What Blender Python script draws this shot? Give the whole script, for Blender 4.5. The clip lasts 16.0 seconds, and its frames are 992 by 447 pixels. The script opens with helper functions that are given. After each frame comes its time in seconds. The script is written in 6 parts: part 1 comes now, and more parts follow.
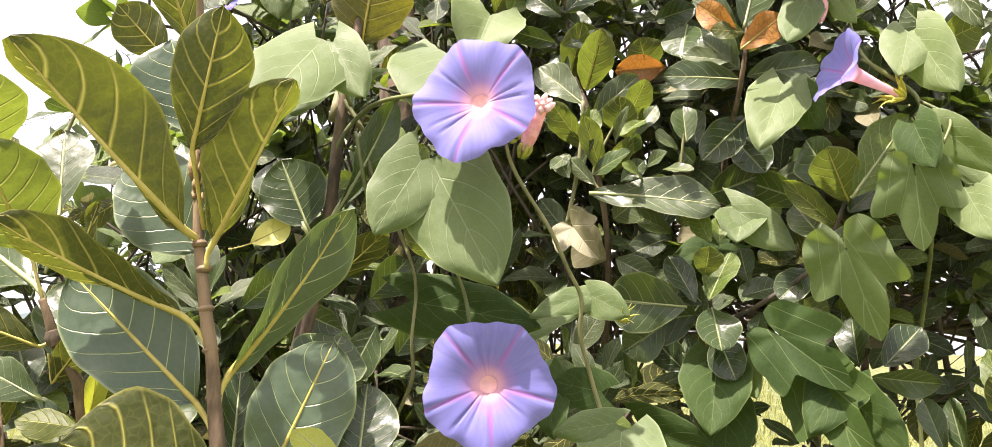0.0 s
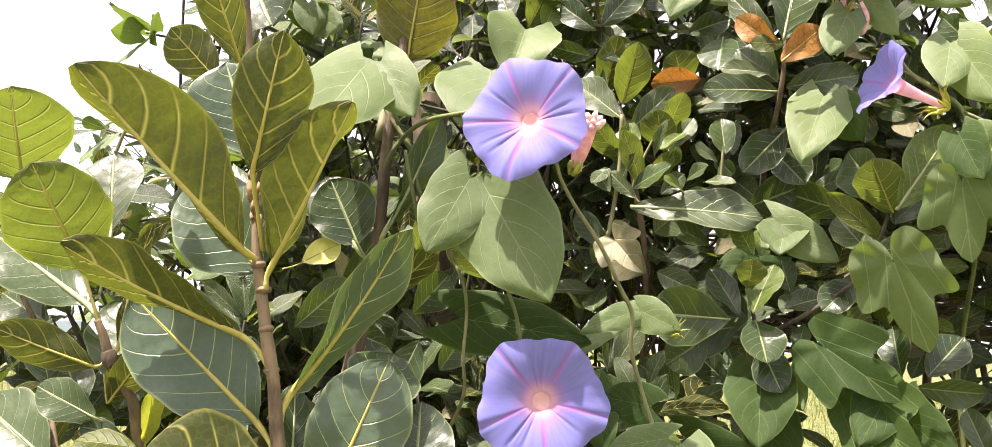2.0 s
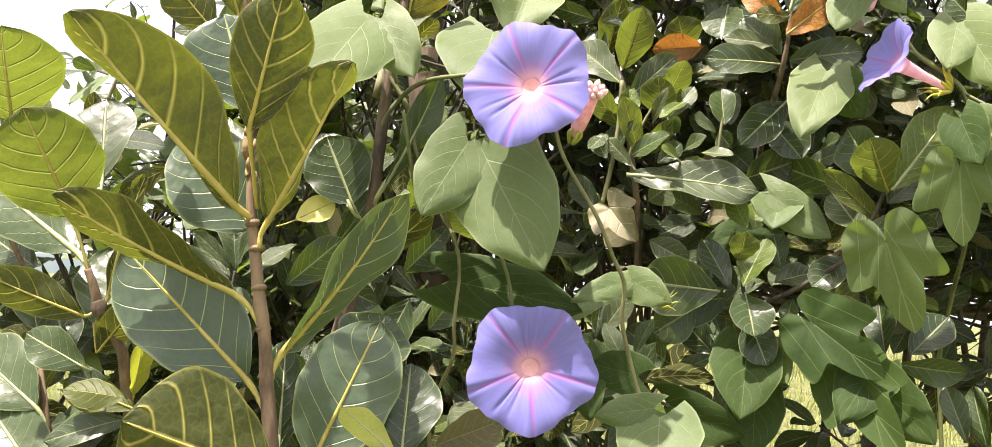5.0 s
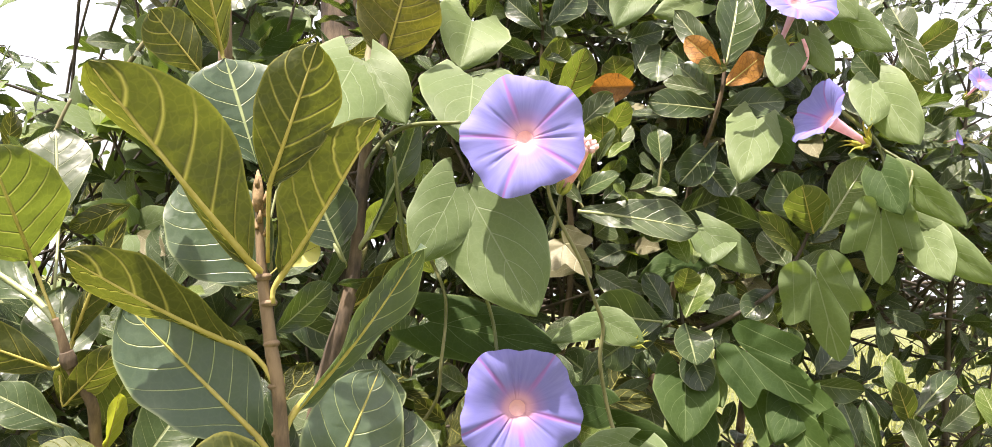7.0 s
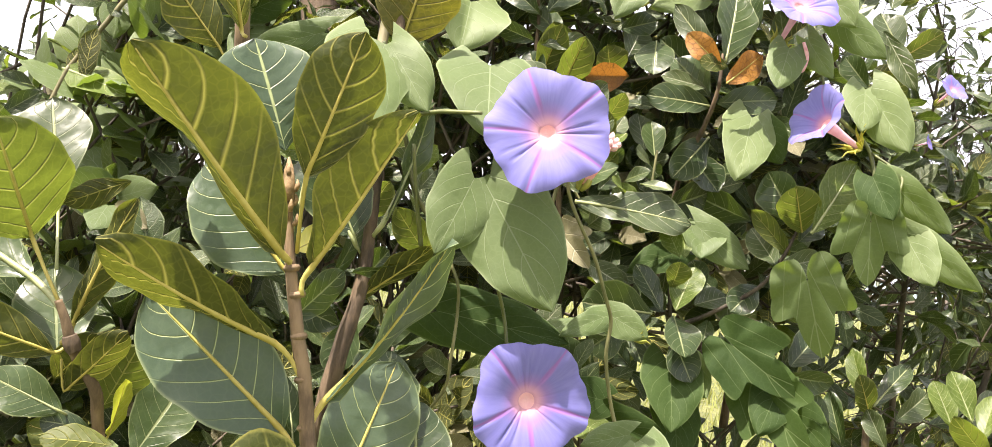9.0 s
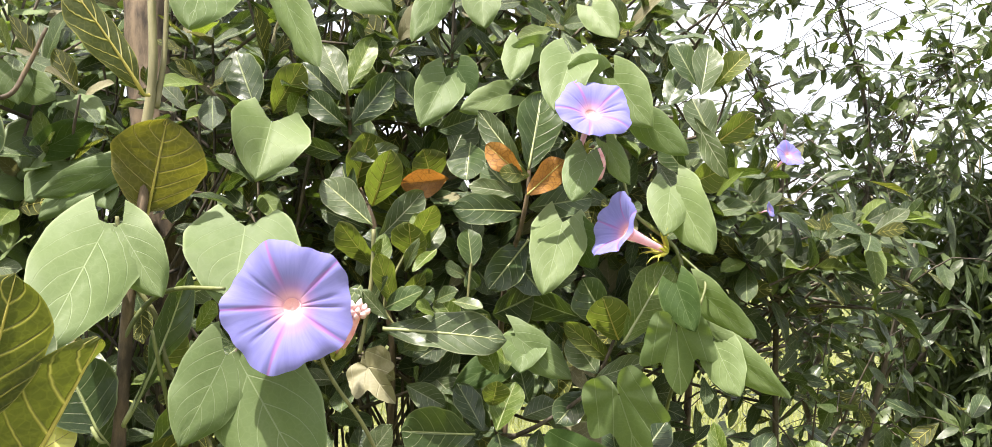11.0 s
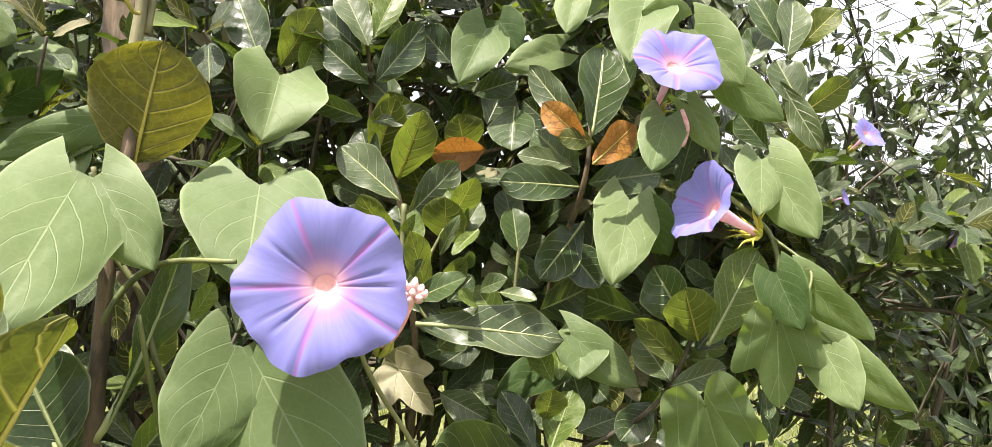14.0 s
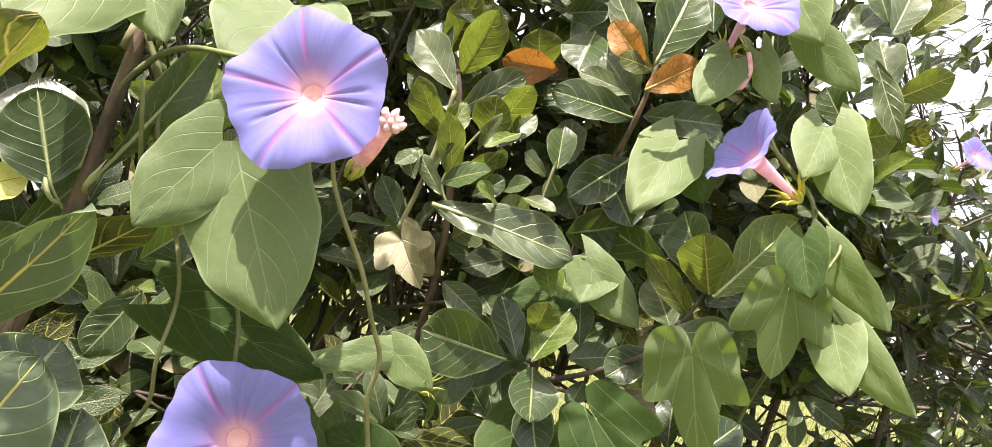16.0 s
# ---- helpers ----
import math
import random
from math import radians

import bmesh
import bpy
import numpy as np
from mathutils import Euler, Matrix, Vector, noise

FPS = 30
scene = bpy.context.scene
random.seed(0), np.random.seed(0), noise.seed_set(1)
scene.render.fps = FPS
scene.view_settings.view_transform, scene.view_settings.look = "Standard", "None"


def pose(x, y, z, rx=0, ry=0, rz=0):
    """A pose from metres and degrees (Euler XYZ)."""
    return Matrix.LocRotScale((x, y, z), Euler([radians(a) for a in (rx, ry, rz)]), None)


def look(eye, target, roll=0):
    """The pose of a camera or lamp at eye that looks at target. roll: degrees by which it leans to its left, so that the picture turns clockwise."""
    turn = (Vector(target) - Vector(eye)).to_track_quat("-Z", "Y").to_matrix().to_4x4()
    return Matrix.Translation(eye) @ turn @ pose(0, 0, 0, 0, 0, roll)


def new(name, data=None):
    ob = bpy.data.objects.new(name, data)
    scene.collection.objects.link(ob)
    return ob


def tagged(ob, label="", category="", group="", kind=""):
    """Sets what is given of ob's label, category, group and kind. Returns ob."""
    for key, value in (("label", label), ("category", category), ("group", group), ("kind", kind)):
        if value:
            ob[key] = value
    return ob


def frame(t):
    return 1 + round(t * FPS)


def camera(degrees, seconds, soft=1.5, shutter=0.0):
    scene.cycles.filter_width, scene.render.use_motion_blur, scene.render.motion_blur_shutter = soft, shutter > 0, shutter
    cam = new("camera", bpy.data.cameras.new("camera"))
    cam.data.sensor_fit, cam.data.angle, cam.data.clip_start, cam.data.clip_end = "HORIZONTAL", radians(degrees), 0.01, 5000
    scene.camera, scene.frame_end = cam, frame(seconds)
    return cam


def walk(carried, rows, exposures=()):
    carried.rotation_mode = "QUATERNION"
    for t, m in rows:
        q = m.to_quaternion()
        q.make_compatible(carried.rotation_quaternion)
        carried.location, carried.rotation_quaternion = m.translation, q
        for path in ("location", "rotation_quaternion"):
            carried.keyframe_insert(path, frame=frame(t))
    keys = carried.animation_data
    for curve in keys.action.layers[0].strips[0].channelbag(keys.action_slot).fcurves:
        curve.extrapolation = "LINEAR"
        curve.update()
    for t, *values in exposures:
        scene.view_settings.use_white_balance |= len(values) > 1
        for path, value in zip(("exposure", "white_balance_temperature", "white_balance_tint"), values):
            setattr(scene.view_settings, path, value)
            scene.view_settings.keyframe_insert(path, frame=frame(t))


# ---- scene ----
cam = camera(60.0, 16.0, soft=0.5)
# seconds, eye (metres), yaw, pitch, roll (degrees)
PATH = [
    (0, -0.0013, 0.0021, 1.4500, 7.453, 8.705, 1.734),
    (0.5, -0.0094, 0.0134, 1.4467, 6.628, 9.426, 0.792),
    (1, -0.0057, 0.0050, 1.4507, 7.620, 9.549, 0.976),
    (1.5, -0.0170, 0.0053, 1.4491, 7.898, 9.692, 0.752),
    (2, -0.0308, -0.0068, 1.4566, 8.096, 9.101, 1.206),
    (2.5, -0.0457, -0.0102, 1.4506, 7.463, 7.165, 2.260),
    (3, -0.0356, -0.0162, 1.4617, 6.989, 6.983, 2.162),
    (3.5, -0.0303, -0.0149, 1.4610, 6.896, 6.736, 3.088),
    (4, -0.0397, -0.0077, 1.4525, 6.800, 6.903, 3.130),
    (4.2, -0.0367, -0.0076, 1.4588, 7.245, 6.424, 3.463),
    (6.3, -0.0384, -0.0030, 1.4705, 6.438, 5.519, 3.480),
    (6.5, -0.0562, -0.0053, 1.4715, 3.539, 5.517, 3.909),
    (7, -0.1554, -0.0308, 1.5012, -4.067, 5.792, 2.835),
    (7.5, -0.2124, -0.0329, 1.5008, -8.719, 4.758, 3.551),
    (8, -0.2226, -0.0270, 1.5028, -9.071, 5.099, 3.177),
    (8.2, -0.2260, -0.0283, 1.5181, -9.006, 3.559, 4.831),
    (10.3, -0.2031, -0.0038, 1.5146, -11.049, 4.887, 2.797),
    (10.5, -0.1742, -0.0208, 1.5635, -11.735, 4.886, 1.536),
    (11, -0.0638, -0.0319, 1.6460, -10.693, 3.828, -0.356),
    (11.5, -0.0740, -0.0303, 1.6426, -9.961, 2.575, 0.710),
    (12, -0.1150, -0.0271, 1.6229, -10.293, 2.944, 1.438),
    (12.5, -0.1212, -0.0176, 1.6167, -10.175, 2.472, 0.010),
    (13, -0.1009, -0.0277, 1.6090, -8.984, 2.317, -1.267),
    (13.5, -0.1046, 0.0803, 1.6032, -11.607, 3.117, -0.267),
    (14, -0.1058, 0.1224, 1.6261, -12.745, 4.597, 0.475),
    (14.5, -0.1064, 0.1192, 1.6263, -9.438, 3.845, 4.661),
    (15, -0.1005, 0.1052, 1.6001, -8.144, 3.441, 11.400),
    (15.5, -0.0331, 0.1105, 1.5579, -5.768, 2.984, 12.924),
    (16, -0.0019, 0.1158, 1.5583, -3.093, 3.525, 15.388),
]
walk(cam, [(t, pose(x, y, z, 0, 0, yaw) @ pose(0, 0, 0, 90 + pitch, 0, 0) @ pose(0, 0, 0, 0, 0, roll)) for t, x, y, z, yaw, pitch, roll in PATH],
     exposures=[(0.0, 1.77, 6650, 23), (4.2, 1.68, 6600, 22), (8.0, 1.72, 6650, 20), (10.5, 1.74, 6650, 18), (11.0, 1.62, 6500, 13), (13.0, 1.58, 6500, 14), (14.5, 1.55, 6550, 15), (16.0, 1.76, 6600, 20)])

# ---- light ----
world = bpy.data.worlds.new("sky")
scene.world = world
world.use_nodes = True
SUN_UP, SUN_TURN = 68.0, 226.0
sky = world.node_tree.nodes.new("ShaderNodeTexSky")
sky.sky_type, sky.sun_disc = "NISHITA", False
sky.sun_elevation, sky.sun_rotation = radians(SUN_UP), radians(SUN_TURN)
sky.air_density, sky.dust_density, sky.ozone_density = 1.0, 8.0, 0.6
back = world.node_tree.nodes["Background"]
back.inputs["Strength"].default_value = 0.15
# a white summer haze lies over the whole sky
haze = world.node_tree.nodes.new("ShaderNodeMix")
haze.data_type = "RGBA"
haze.inputs[0].default_value = 0.7
haze.inputs[7].default_value = (3.9, 4.0, 4.12, 1)
world.node_tree.links.new(sky.outputs["Color"], haze.inputs[6])
world.node_tree.links.new(haze.outputs[2], back.inputs["Color"])
sun_data = bpy.data.lights.new("sun", "SUN")
sun_data.energy, sun_data.angle, sun_data.color = 4.7, radians(0.7), (1.0, 0.95, 0.86)
sun = new("sun", sun_data)
# the sky's turn runs clockwise from +y
sx, sy = math.sin(radians(SUN_TURN)), math.cos(radians(SUN_TURN))
sun_at = Vector((sx * math.cos(radians(SUN_UP)), sy * math.cos(radians(SUN_UP)), math.sin(radians(SUN_UP))))
sun.matrix_world = look(sun_at * 30, (0, 0, 0))


# ---- materials ----
class Nodes:
    """A small helper to wire a node material."""

    def __init__(self, name):
        self.mat = bpy.data.materials.new(name)
        self.mat.use_nodes = True
        self.tree = self.mat.node_tree
        self.bsdf = self.tree.nodes["Principled BSDF"]
        self.out = self.tree.nodes["Material Output"]

    def put(self, socket, value):
        if isinstance(value, bpy.types.NodeSocket):
            self.tree.links.new(value, socket)
        elif isinstance(value, tuple) and len(value) == 3 and socket.type == "RGBA":
            socket.default_value = (*value, 1)
        else:
            socket.default_value = value

    def math(self, op, a, b=0.0, c=0.0):
        n = self.tree.nodes.new("ShaderNodeMath")
        n.operation = op
        for s, v in zip(n.inputs, (a, b, c)):
            self.put(s, v)
        return n.outputs[0]

    def ramp(self, value, a, b, lo=0.0, hi=1.0):
        n = self.tree.nodes.new("ShaderNodeMapRange")
        n.interpolation_type = "SMOOTHSTEP"
        for key, v in (("Value", value), ("From Min", a), ("From Max", b), ("To Min", lo), ("To Max", hi)):
            self.put(n.inputs[key], v)
        return n.outputs["Result"]

    def mix(self, fac, a, b, blend="MIX"):
        n = self.tree.nodes.new("ShaderNodeMix")
        n.data_type, n.blend_type = "RGBA", blend
        self.put(n.inputs[0], fac), self.put(n.inputs[6], a), self.put(n.inputs[7], b)
        return n.outputs[2]

    def noise(self, scale, detail=3.0, rough=0.6, vector=None):
        n = self.tree.nodes.new("ShaderNodeTexNoise")
        n.inputs["Scale"].default_value, n.inputs["Detail"].default_value, n.inputs["Roughness"].default_value = scale, detail, rough
        if vector is not None:
            self.put(n.inputs["Vector"], vector)
        return n.outputs["Fac"]

    def coords(self):
        n = self.tree.nodes.new("ShaderNodeTexCoord")
        return n.outputs["Object"]

    def chance(self):
        return self.tree.nodes.new("ShaderNodeObjectInfo").outputs["Random"]

    def uv(self):
        n = self.tree.nodes.new("ShaderNodeUVMap")
        s = self.tree.nodes.new("ShaderNodeSeparateXYZ")
        self.put(s.inputs[0], n.outputs[0])
        return s.outputs[0], s.outputs[1]

    def bump(self, height, strength, distance):
        n = self.tree.nodes.new("ShaderNodeBump")
        n.inputs["Strength"].default_value, n.inputs["Distance"].default_value = strength, distance
        self.put(n.inputs["Height"], height)
        self.put(self.bsdf.inputs["Normal"], n.outputs[0])
        return n.outputs[0]

    def finish(self, colour, rough, glow=None, share=0.0, spec=0.5, normal=None):
        """glow: the colour of the light that shines through, share: how much of it."""
        self.put(self.bsdf.inputs["Base Color"], colour)
        self.put(self.bsdf.inputs["Roughness"], rough)
        self.bsdf.inputs["Specular IOR Level"].default_value = spec
        if glow is not None:
            t = self.tree.nodes.new("ShaderNodeBsdfTranslucent")
            self.put(t.inputs["Color"], glow)
            if normal is not None:
                self.put(t.inputs["Normal"], normal)
            m = self.tree.nodes.new("ShaderNodeMixShader")
            m.inputs[0].default_value = share
            self.put(m.inputs[1], self.bsdf.outputs[0]), self.put(m.inputs[2], t.outputs[0])
            self.put(self.out.inputs["Surface"], m.outputs[0])
        return self.mat


def leaf_material(name, dark, light, vein, through_colour, share, rough, count=6.5, slope=0.17, width=0.05, mid=0.03, veins=0.85, relief=0.5, spots=0.0, spec=0.5, grey=0.0, net=0.18, bow=0.12):
    k = Nodes(name)
    u, v = k.uv()
    side = k.math("ABSOLUTE", k.math("MULTIPLY_ADD", u, 2.0, -1.0))
    p = k.coords()
    wobble = k.math("MULTIPLY", k.math("SUBTRACT", k.noise(14.0, 2.0, 0.5, p), 0.5), 0.05)
    climb = k.math("ADD", k.math("MULTIPLY", side, slope), k.math("MULTIPLY", k.math("MULTIPLY", side, side), bow))
    phase = k.math("MULTIPLY", k.math("ADD", k.math("SUBTRACT", v, climb), wobble), count)
    gap = k.math("ABSOLUTE", k.math("SUBTRACT", k.math("FRACT", phase), 0.5))
    lateral = k.math("MULTIPLY", k.ramp(gap, 0.0, width, 1.0, 0.0), k.ramp(side, 0.55, 1.0, 1.0, 0.15))
    rib = k.ramp(side, mid * 0.4, mid, 1.0, 0.0)
    mask = k.math("MAXIMUM", lateral, rib)
    fine = k.noise(160.0, 3.0, 0.7, p)
    broad = k.noise(22.0, 3.0, 0.55, p)
    tone = k.math("MULTIPLY_ADD", k.chance(), 0.6, k.math("MULTIPLY_ADD", broad, 0.9, -0.3))
    colour = k.mix(k.ramp(tone, 0.1, 0.9), dark, light)
    colour = k.mix(k.math("MULTIPLY", fine, 0.4), colour, tuple(0.6 * c for c in dark))
    # older leaves go duller and browner at a few blotches and along the rim
    blot = k.math("MULTIPLY", k.ramp(k.noise(38.0, 4.0, 0.65, p), 0.66 - 0.06 * spots, 0.76 - 0.09 * spots), 0.45 + 0.5 * spots)
    colour = k.mix(blot, colour, (0.16, 0.13, 0.05) if spots < 0.5 else (0.05, 0.03, 0.012))
    rim = k.math("MULTIPLY", k.ramp(side, 0.93, 1.0), 0.45)
    colour = k.mix(rim, colour, vein)
    colour = k.mix(k.math("MULTIPLY", mask, veins), colour, vein)
    if net:
        cell = k.tree.nodes.new("ShaderNodeTexVoronoi")
        cell.feature = "DISTANCE_TO_EDGE"
        cell.inputs["Scale"].default_value = 170.0
        k.put(cell.inputs["Vector"], p)
        colour = k.mix(k.ramp(cell.outputs["Distance"], 0.0, 0.12, net, 0.0), colour, vein)
    if grey:
        dust = k.math("MULTIPLY", k.ramp(k.noise(9.0, 3.0, 0.6, p), 0.35, 0.75), grey)
        colour = k.mix(dust, colour, (0.32, 0.34, 0.28))
    height = k.math("ADD", k.math("MULTIPLY", mask, -1.0 if relief > 0 else 1.0), k.math("MULTIPLY_ADD", k.noise(55.0, 2.0, 0.5, p), 2.2, k.math("MULTIPLY", fine, 0.35)))
    normal = k.bump(height, abs(relief), 0.0012)
    r = k.math("MULTIPLY_ADD", broad, 0.25, rough - 0.1)
    glow = k.mix(k.math("MULTIPLY", mask, 0.6), through_colour, vein)
    glow = k.mix(blot, glow, (0.06, 0.04, 0.01))
    return k.finish(colour, r, glow, share, spec, normal)


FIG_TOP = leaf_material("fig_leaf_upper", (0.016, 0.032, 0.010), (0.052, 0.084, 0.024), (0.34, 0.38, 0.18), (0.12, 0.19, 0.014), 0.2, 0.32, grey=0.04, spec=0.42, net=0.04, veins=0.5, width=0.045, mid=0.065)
# glossy upper side; its lighter, bluer base also holds some of the sky's reflection
FIG_GLOSS = leaf_material("fig_leaf_glossy", (0.046, 0.080, 0.040), (0.088, 0.130, 0.072), (0.40, 0.46, 0.20), (0.14, 0.21, 0.03), 0.18, 0.36, grey=0.12, spec=0.5, net=0.025, width=0.045, mid=0.045)
# brighter copy of the underside; part of the backlight is painted into its colours
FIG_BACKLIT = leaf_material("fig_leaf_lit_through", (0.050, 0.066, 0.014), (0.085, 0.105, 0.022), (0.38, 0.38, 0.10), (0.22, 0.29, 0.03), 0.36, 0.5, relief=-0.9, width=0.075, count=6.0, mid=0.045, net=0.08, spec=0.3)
FIG_UNDER = leaf_material("fig_leaf_underside", (0.036, 0.047, 0.012), (0.068, 0.082, 0.020), (0.44, 0.41, 0.10), (0.155, 0.180, 0.018), 0.33, 0.48, relief=-1.0, width=0.11, count=5.6, mid=0.055, net=0.08, spec=0.3)
FIG_SPOT = leaf_material("fig_leaf_spotted", (0.044, 0.048, 0.010), (0.080, 0.08, 0.016), (0.32, 0.28, 0.08), (0.22, 0.21, 0.016), 0.38, 0.5, relief=-0.9, width=0.075, count=6.0, mid=0.045, spots=1.0)
# paler copy of the upper side, with sunlight and glare put into its colours
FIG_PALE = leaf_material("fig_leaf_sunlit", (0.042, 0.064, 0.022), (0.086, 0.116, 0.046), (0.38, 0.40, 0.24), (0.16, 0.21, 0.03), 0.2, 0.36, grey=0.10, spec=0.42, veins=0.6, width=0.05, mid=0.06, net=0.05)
FIG_LIME = leaf_material("fig_leaf_young", (0.058, 0.096, 0.014), (0.108, 0.155, 0.026), (0.34, 0.38, 0.14), (0.22, 0.30, 0.02), 0.33, 0.42, spec=0.35)
FIG_SHOOT = leaf_material("fig_leaf_shoot", (0.26, 0.30, 0.03), (0.40, 0.43, 0.07), (0.50, 0.52, 0.18), (0.5, 0.55, 0.04), 0.4, 0.42, veins=0.6)
FIG_YELLOW = leaf_material("fig_leaf_yellow", (0.80, 0.78, 0.16), (0.88, 0.85, 0.32), (0.78, 0.74, 0.34), (0.85, 0.80, 0.10), 0.45, 0.45, veins=0.5)
FIG_ORANGE = leaf_material("fig_leaf_orange", (0.18, 0.075, 0.018), (0.62, 0.30, 0.060), (0.13, 0.055, 0.014), (0.50, 0.20, 0.03), 0.32, 0.5, veins=0.75, spots=0.7, net=0.75)
FIG_DRY = leaf_material("fig_leaf_dry", (0.12, 0.11, 0.05), (0.21, 0.195, 0.10), (0.30, 0.28, 0.17), (0.25, 0.24, 0.08), 0.2, 0.6, spots=0.4)
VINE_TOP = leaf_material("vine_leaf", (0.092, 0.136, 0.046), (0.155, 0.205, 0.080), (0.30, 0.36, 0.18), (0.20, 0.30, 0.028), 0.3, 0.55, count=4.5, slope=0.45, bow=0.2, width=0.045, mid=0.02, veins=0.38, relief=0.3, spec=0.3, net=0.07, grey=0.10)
# darker copy of the vine leaf; the shade on these leaves is in its colours
VINE_SHADED = leaf_material("vine_leaf_shaded", (0.022, 0.046, 0.010), (0.046, 0.080, 0.019), (0.17, 0.22, 0.08), (0.11, 0.18, 0.016), 0.3, 0.66, count=4.5, slope=0.45, bow=0.2, width=0.045, mid=0.02, veins=0.38, relief=0.3, spec=0.16, net=0.07)
FAR_LEAF = leaf_material("far_leaf", (0.022, 0.038, 0.009), (0.062, 0.088, 0.021), (0.15, 0.19, 0.07), (0.10, 0.15, 0.012), 0.2, 0.42, veins=0.6, spec=0.4)


def bark_material(name, a, b, scale, rough=0.8, relief=0.6, stretch=0.25):
    k = Nodes(name)
    m = k.tree.nodes.new("ShaderNodeMapping")
    m.inputs["Scale"].default_value = (1, 1, stretch)
    k.put(m.inputs[0], k.coords())
    n1, n2 = k.noise(scale, 5.0, 0.7, m.outputs[0]), k.noise(scale * 0.2, 2.0, 0.5, k.coords())
    colour = k.mix(k.ramp(k.math("MULTIPLY_ADD", n2, 0.7, k.math("MULTIPLY", n1, 0.6)), 0.48, 0.82), a, b)
    k.bump(n1, relief, 0.002)
    return k.finish(colour, rough)


BARK_BROWN = bark_material("brown_bark", (0.040, 0.028, 0.015), (0.150, 0.104, 0.060), 160.0)
BARK_RED = bark_material("red_brown_stem", (0.078, 0.052, 0.026), (0.215, 0.150, 0.080), 140.0)
BARK_GREY = bark_material("grey_trunk_bark", (0.022, 0.015, 0.009), (0.20, 0.145, 0.092), 75.0, relief=1.2)
STEM_GREEN = bark_material("green_stem", (0.065, 0.08, 0.022), (0.14, 0.155, 0.05), 120.0, 0.55, 0.3)
STEM_DULL = bark_material("dull_green_stem", (0.085, 0.09, 0.03), (0.19, 0.185, 0.075), 140.0, 0.65, 0.4)
STEM_OLIVE = bark_material("olive_stem", (0.12, 0.11, 0.05), (0.23, 0.21, 0.11), 120.0, 0.6, 0.3)
RIB_YELLOW = bark_material("yellow_midrib", (0.32, 0.27, 0.05), (0.44, 0.38, 0.10), 90.0, 0.5, 0.2)
RIB_GREEN = bark_material("pale_midrib", (0.20, 0.23, 0.09), (0.30, 0.32, 0.15), 90.0, 0.5, 0.2)
TWIG = bark_material("dry_twig", (0.028, 0.022, 0.014), (0.095, 0.075, 0.05), 120.0)


def petal_material():
    k = Nodes("violet_blue_petal")
    u, v = k.uv()
    p = k.coords()
    star = k.math("ABSOLUTE", k.math("SUBTRACT", k.math("FRACT", k.math("MULTIPLY", u, 5.0)), 0.5))
    reach = k.ramp(v, 0.42, 0.95, 0.15, 0.022)
    rib = k.math("MULTIPLY", k.ramp(k.math("DIVIDE", star, reach), 0.25, 1.0, 1.0, 0.0), k.ramp(v, 0.4, 0.6))
    streak = k.noise(1.0, 4.0, 0.6, None)
    flow = k.tree.nodes.new("ShaderNodeCombineXYZ")
    k.put(flow.inputs[0], k.math("MULTIPLY", u, 70.0)), k.put(flow.inputs[1], k.math("MULTIPLY", v, 3.0))
    k.put(streak.node.inputs["Vector"], flow.outputs[0])
    blue = k.mix(k.ramp(k.math("MULTIPLY_ADD", streak, 0.6, k.math("MULTIPLY", k.noise(30.0, 2.0, 0.5, p), 0.5)), 0.35, 0.8), (0.175, 0.170, 0.46), (0.235, 0.228, 0.54))
    colour = k.mix(k.math("MULTIPLY", rib, 0.62), blue, (0.36, 0.11, 0.37))
    colour = k.mix(k.ramp(v, 0.38, 0.64, 0.85, 0.0), colour, (0.40, 0.20, 0.45))
    colour = k.mix(k.ramp(v, 0.36, 0.50, 1.0, 0.0), colour, (0.68, 0.37, 0.45))
    colour = k.mix(k.ramp(v, 0.1, 0.36, 1.0, 0.0), colour, (0.55, 0.33, 0.30))
    k.bump(streak, 0.16, 0.001)
    return k.finish(colour, 0.6, k.mix(0.25, colour, (0.7, 0.65, 1.0)), 0.36, 0.15)


PETAL = petal_material()


def plain_material(name, a, b, scale, rough, glow=None, share=0.0):
    k = Nodes(name)
    n = k.noise(scale, 4.0, 0.6, k.coords())
    colour = k.mix(k.ramp(n, 0.3, 0.7), a, b)
    k.bump(n, 0.4, 0.001)
    return k.finish(colour, rough, glow, share, 0.3)


TUBE_PINK = plain_material("pink_petal_tube", (0.66, 0.36, 0.50), (0.78, 0.58, 0.68), 120.0, 0.5, (0.90, 0.62, 0.68), 0.4)
BUD_PINK = plain_material("faded_pink_petal", (0.70, 0.32, 0.34), (0.86, 0.58, 0.56), 220.0, 0.55, (0.9, 0.4, 0.35), 0.25)
BUD_WHITE = plain_material("crumpled_white_petal", (0.85, 0.42, 0.42), (0.90, 0.78, 0.72), 500.0, 0.6, (0.9, 0.6, 0.6), 0.25)
SEPAL = plain_material("sepal", (0.22, 0.26, 0.05), (0.48, 0.46, 0.10), 120.0, 0.5, (0.5, 0.5, 0.06), 0.25)
# pale pink in place of the light that glows through the flower's tube
THROAT = plain_material("pink_throat", (0.76, 0.44, 0.47), (0.84, 0.55, 0.52), 260.0, 0.6, (0.95, 0.66, 0.58), 0.3)
STAR = plain_material("yellow_sepal", (0.36, 0.36, 0.05), (0.66, 0.60, 0.12), 120.0, 0.5, (0.6, 0.58, 0.06), 0.3)
BUD_SCALE = plain_material("bud_scale", (0.16, 0.11, 0.05), (0.36, 0.25, 0.13), 220.0, 0.7)


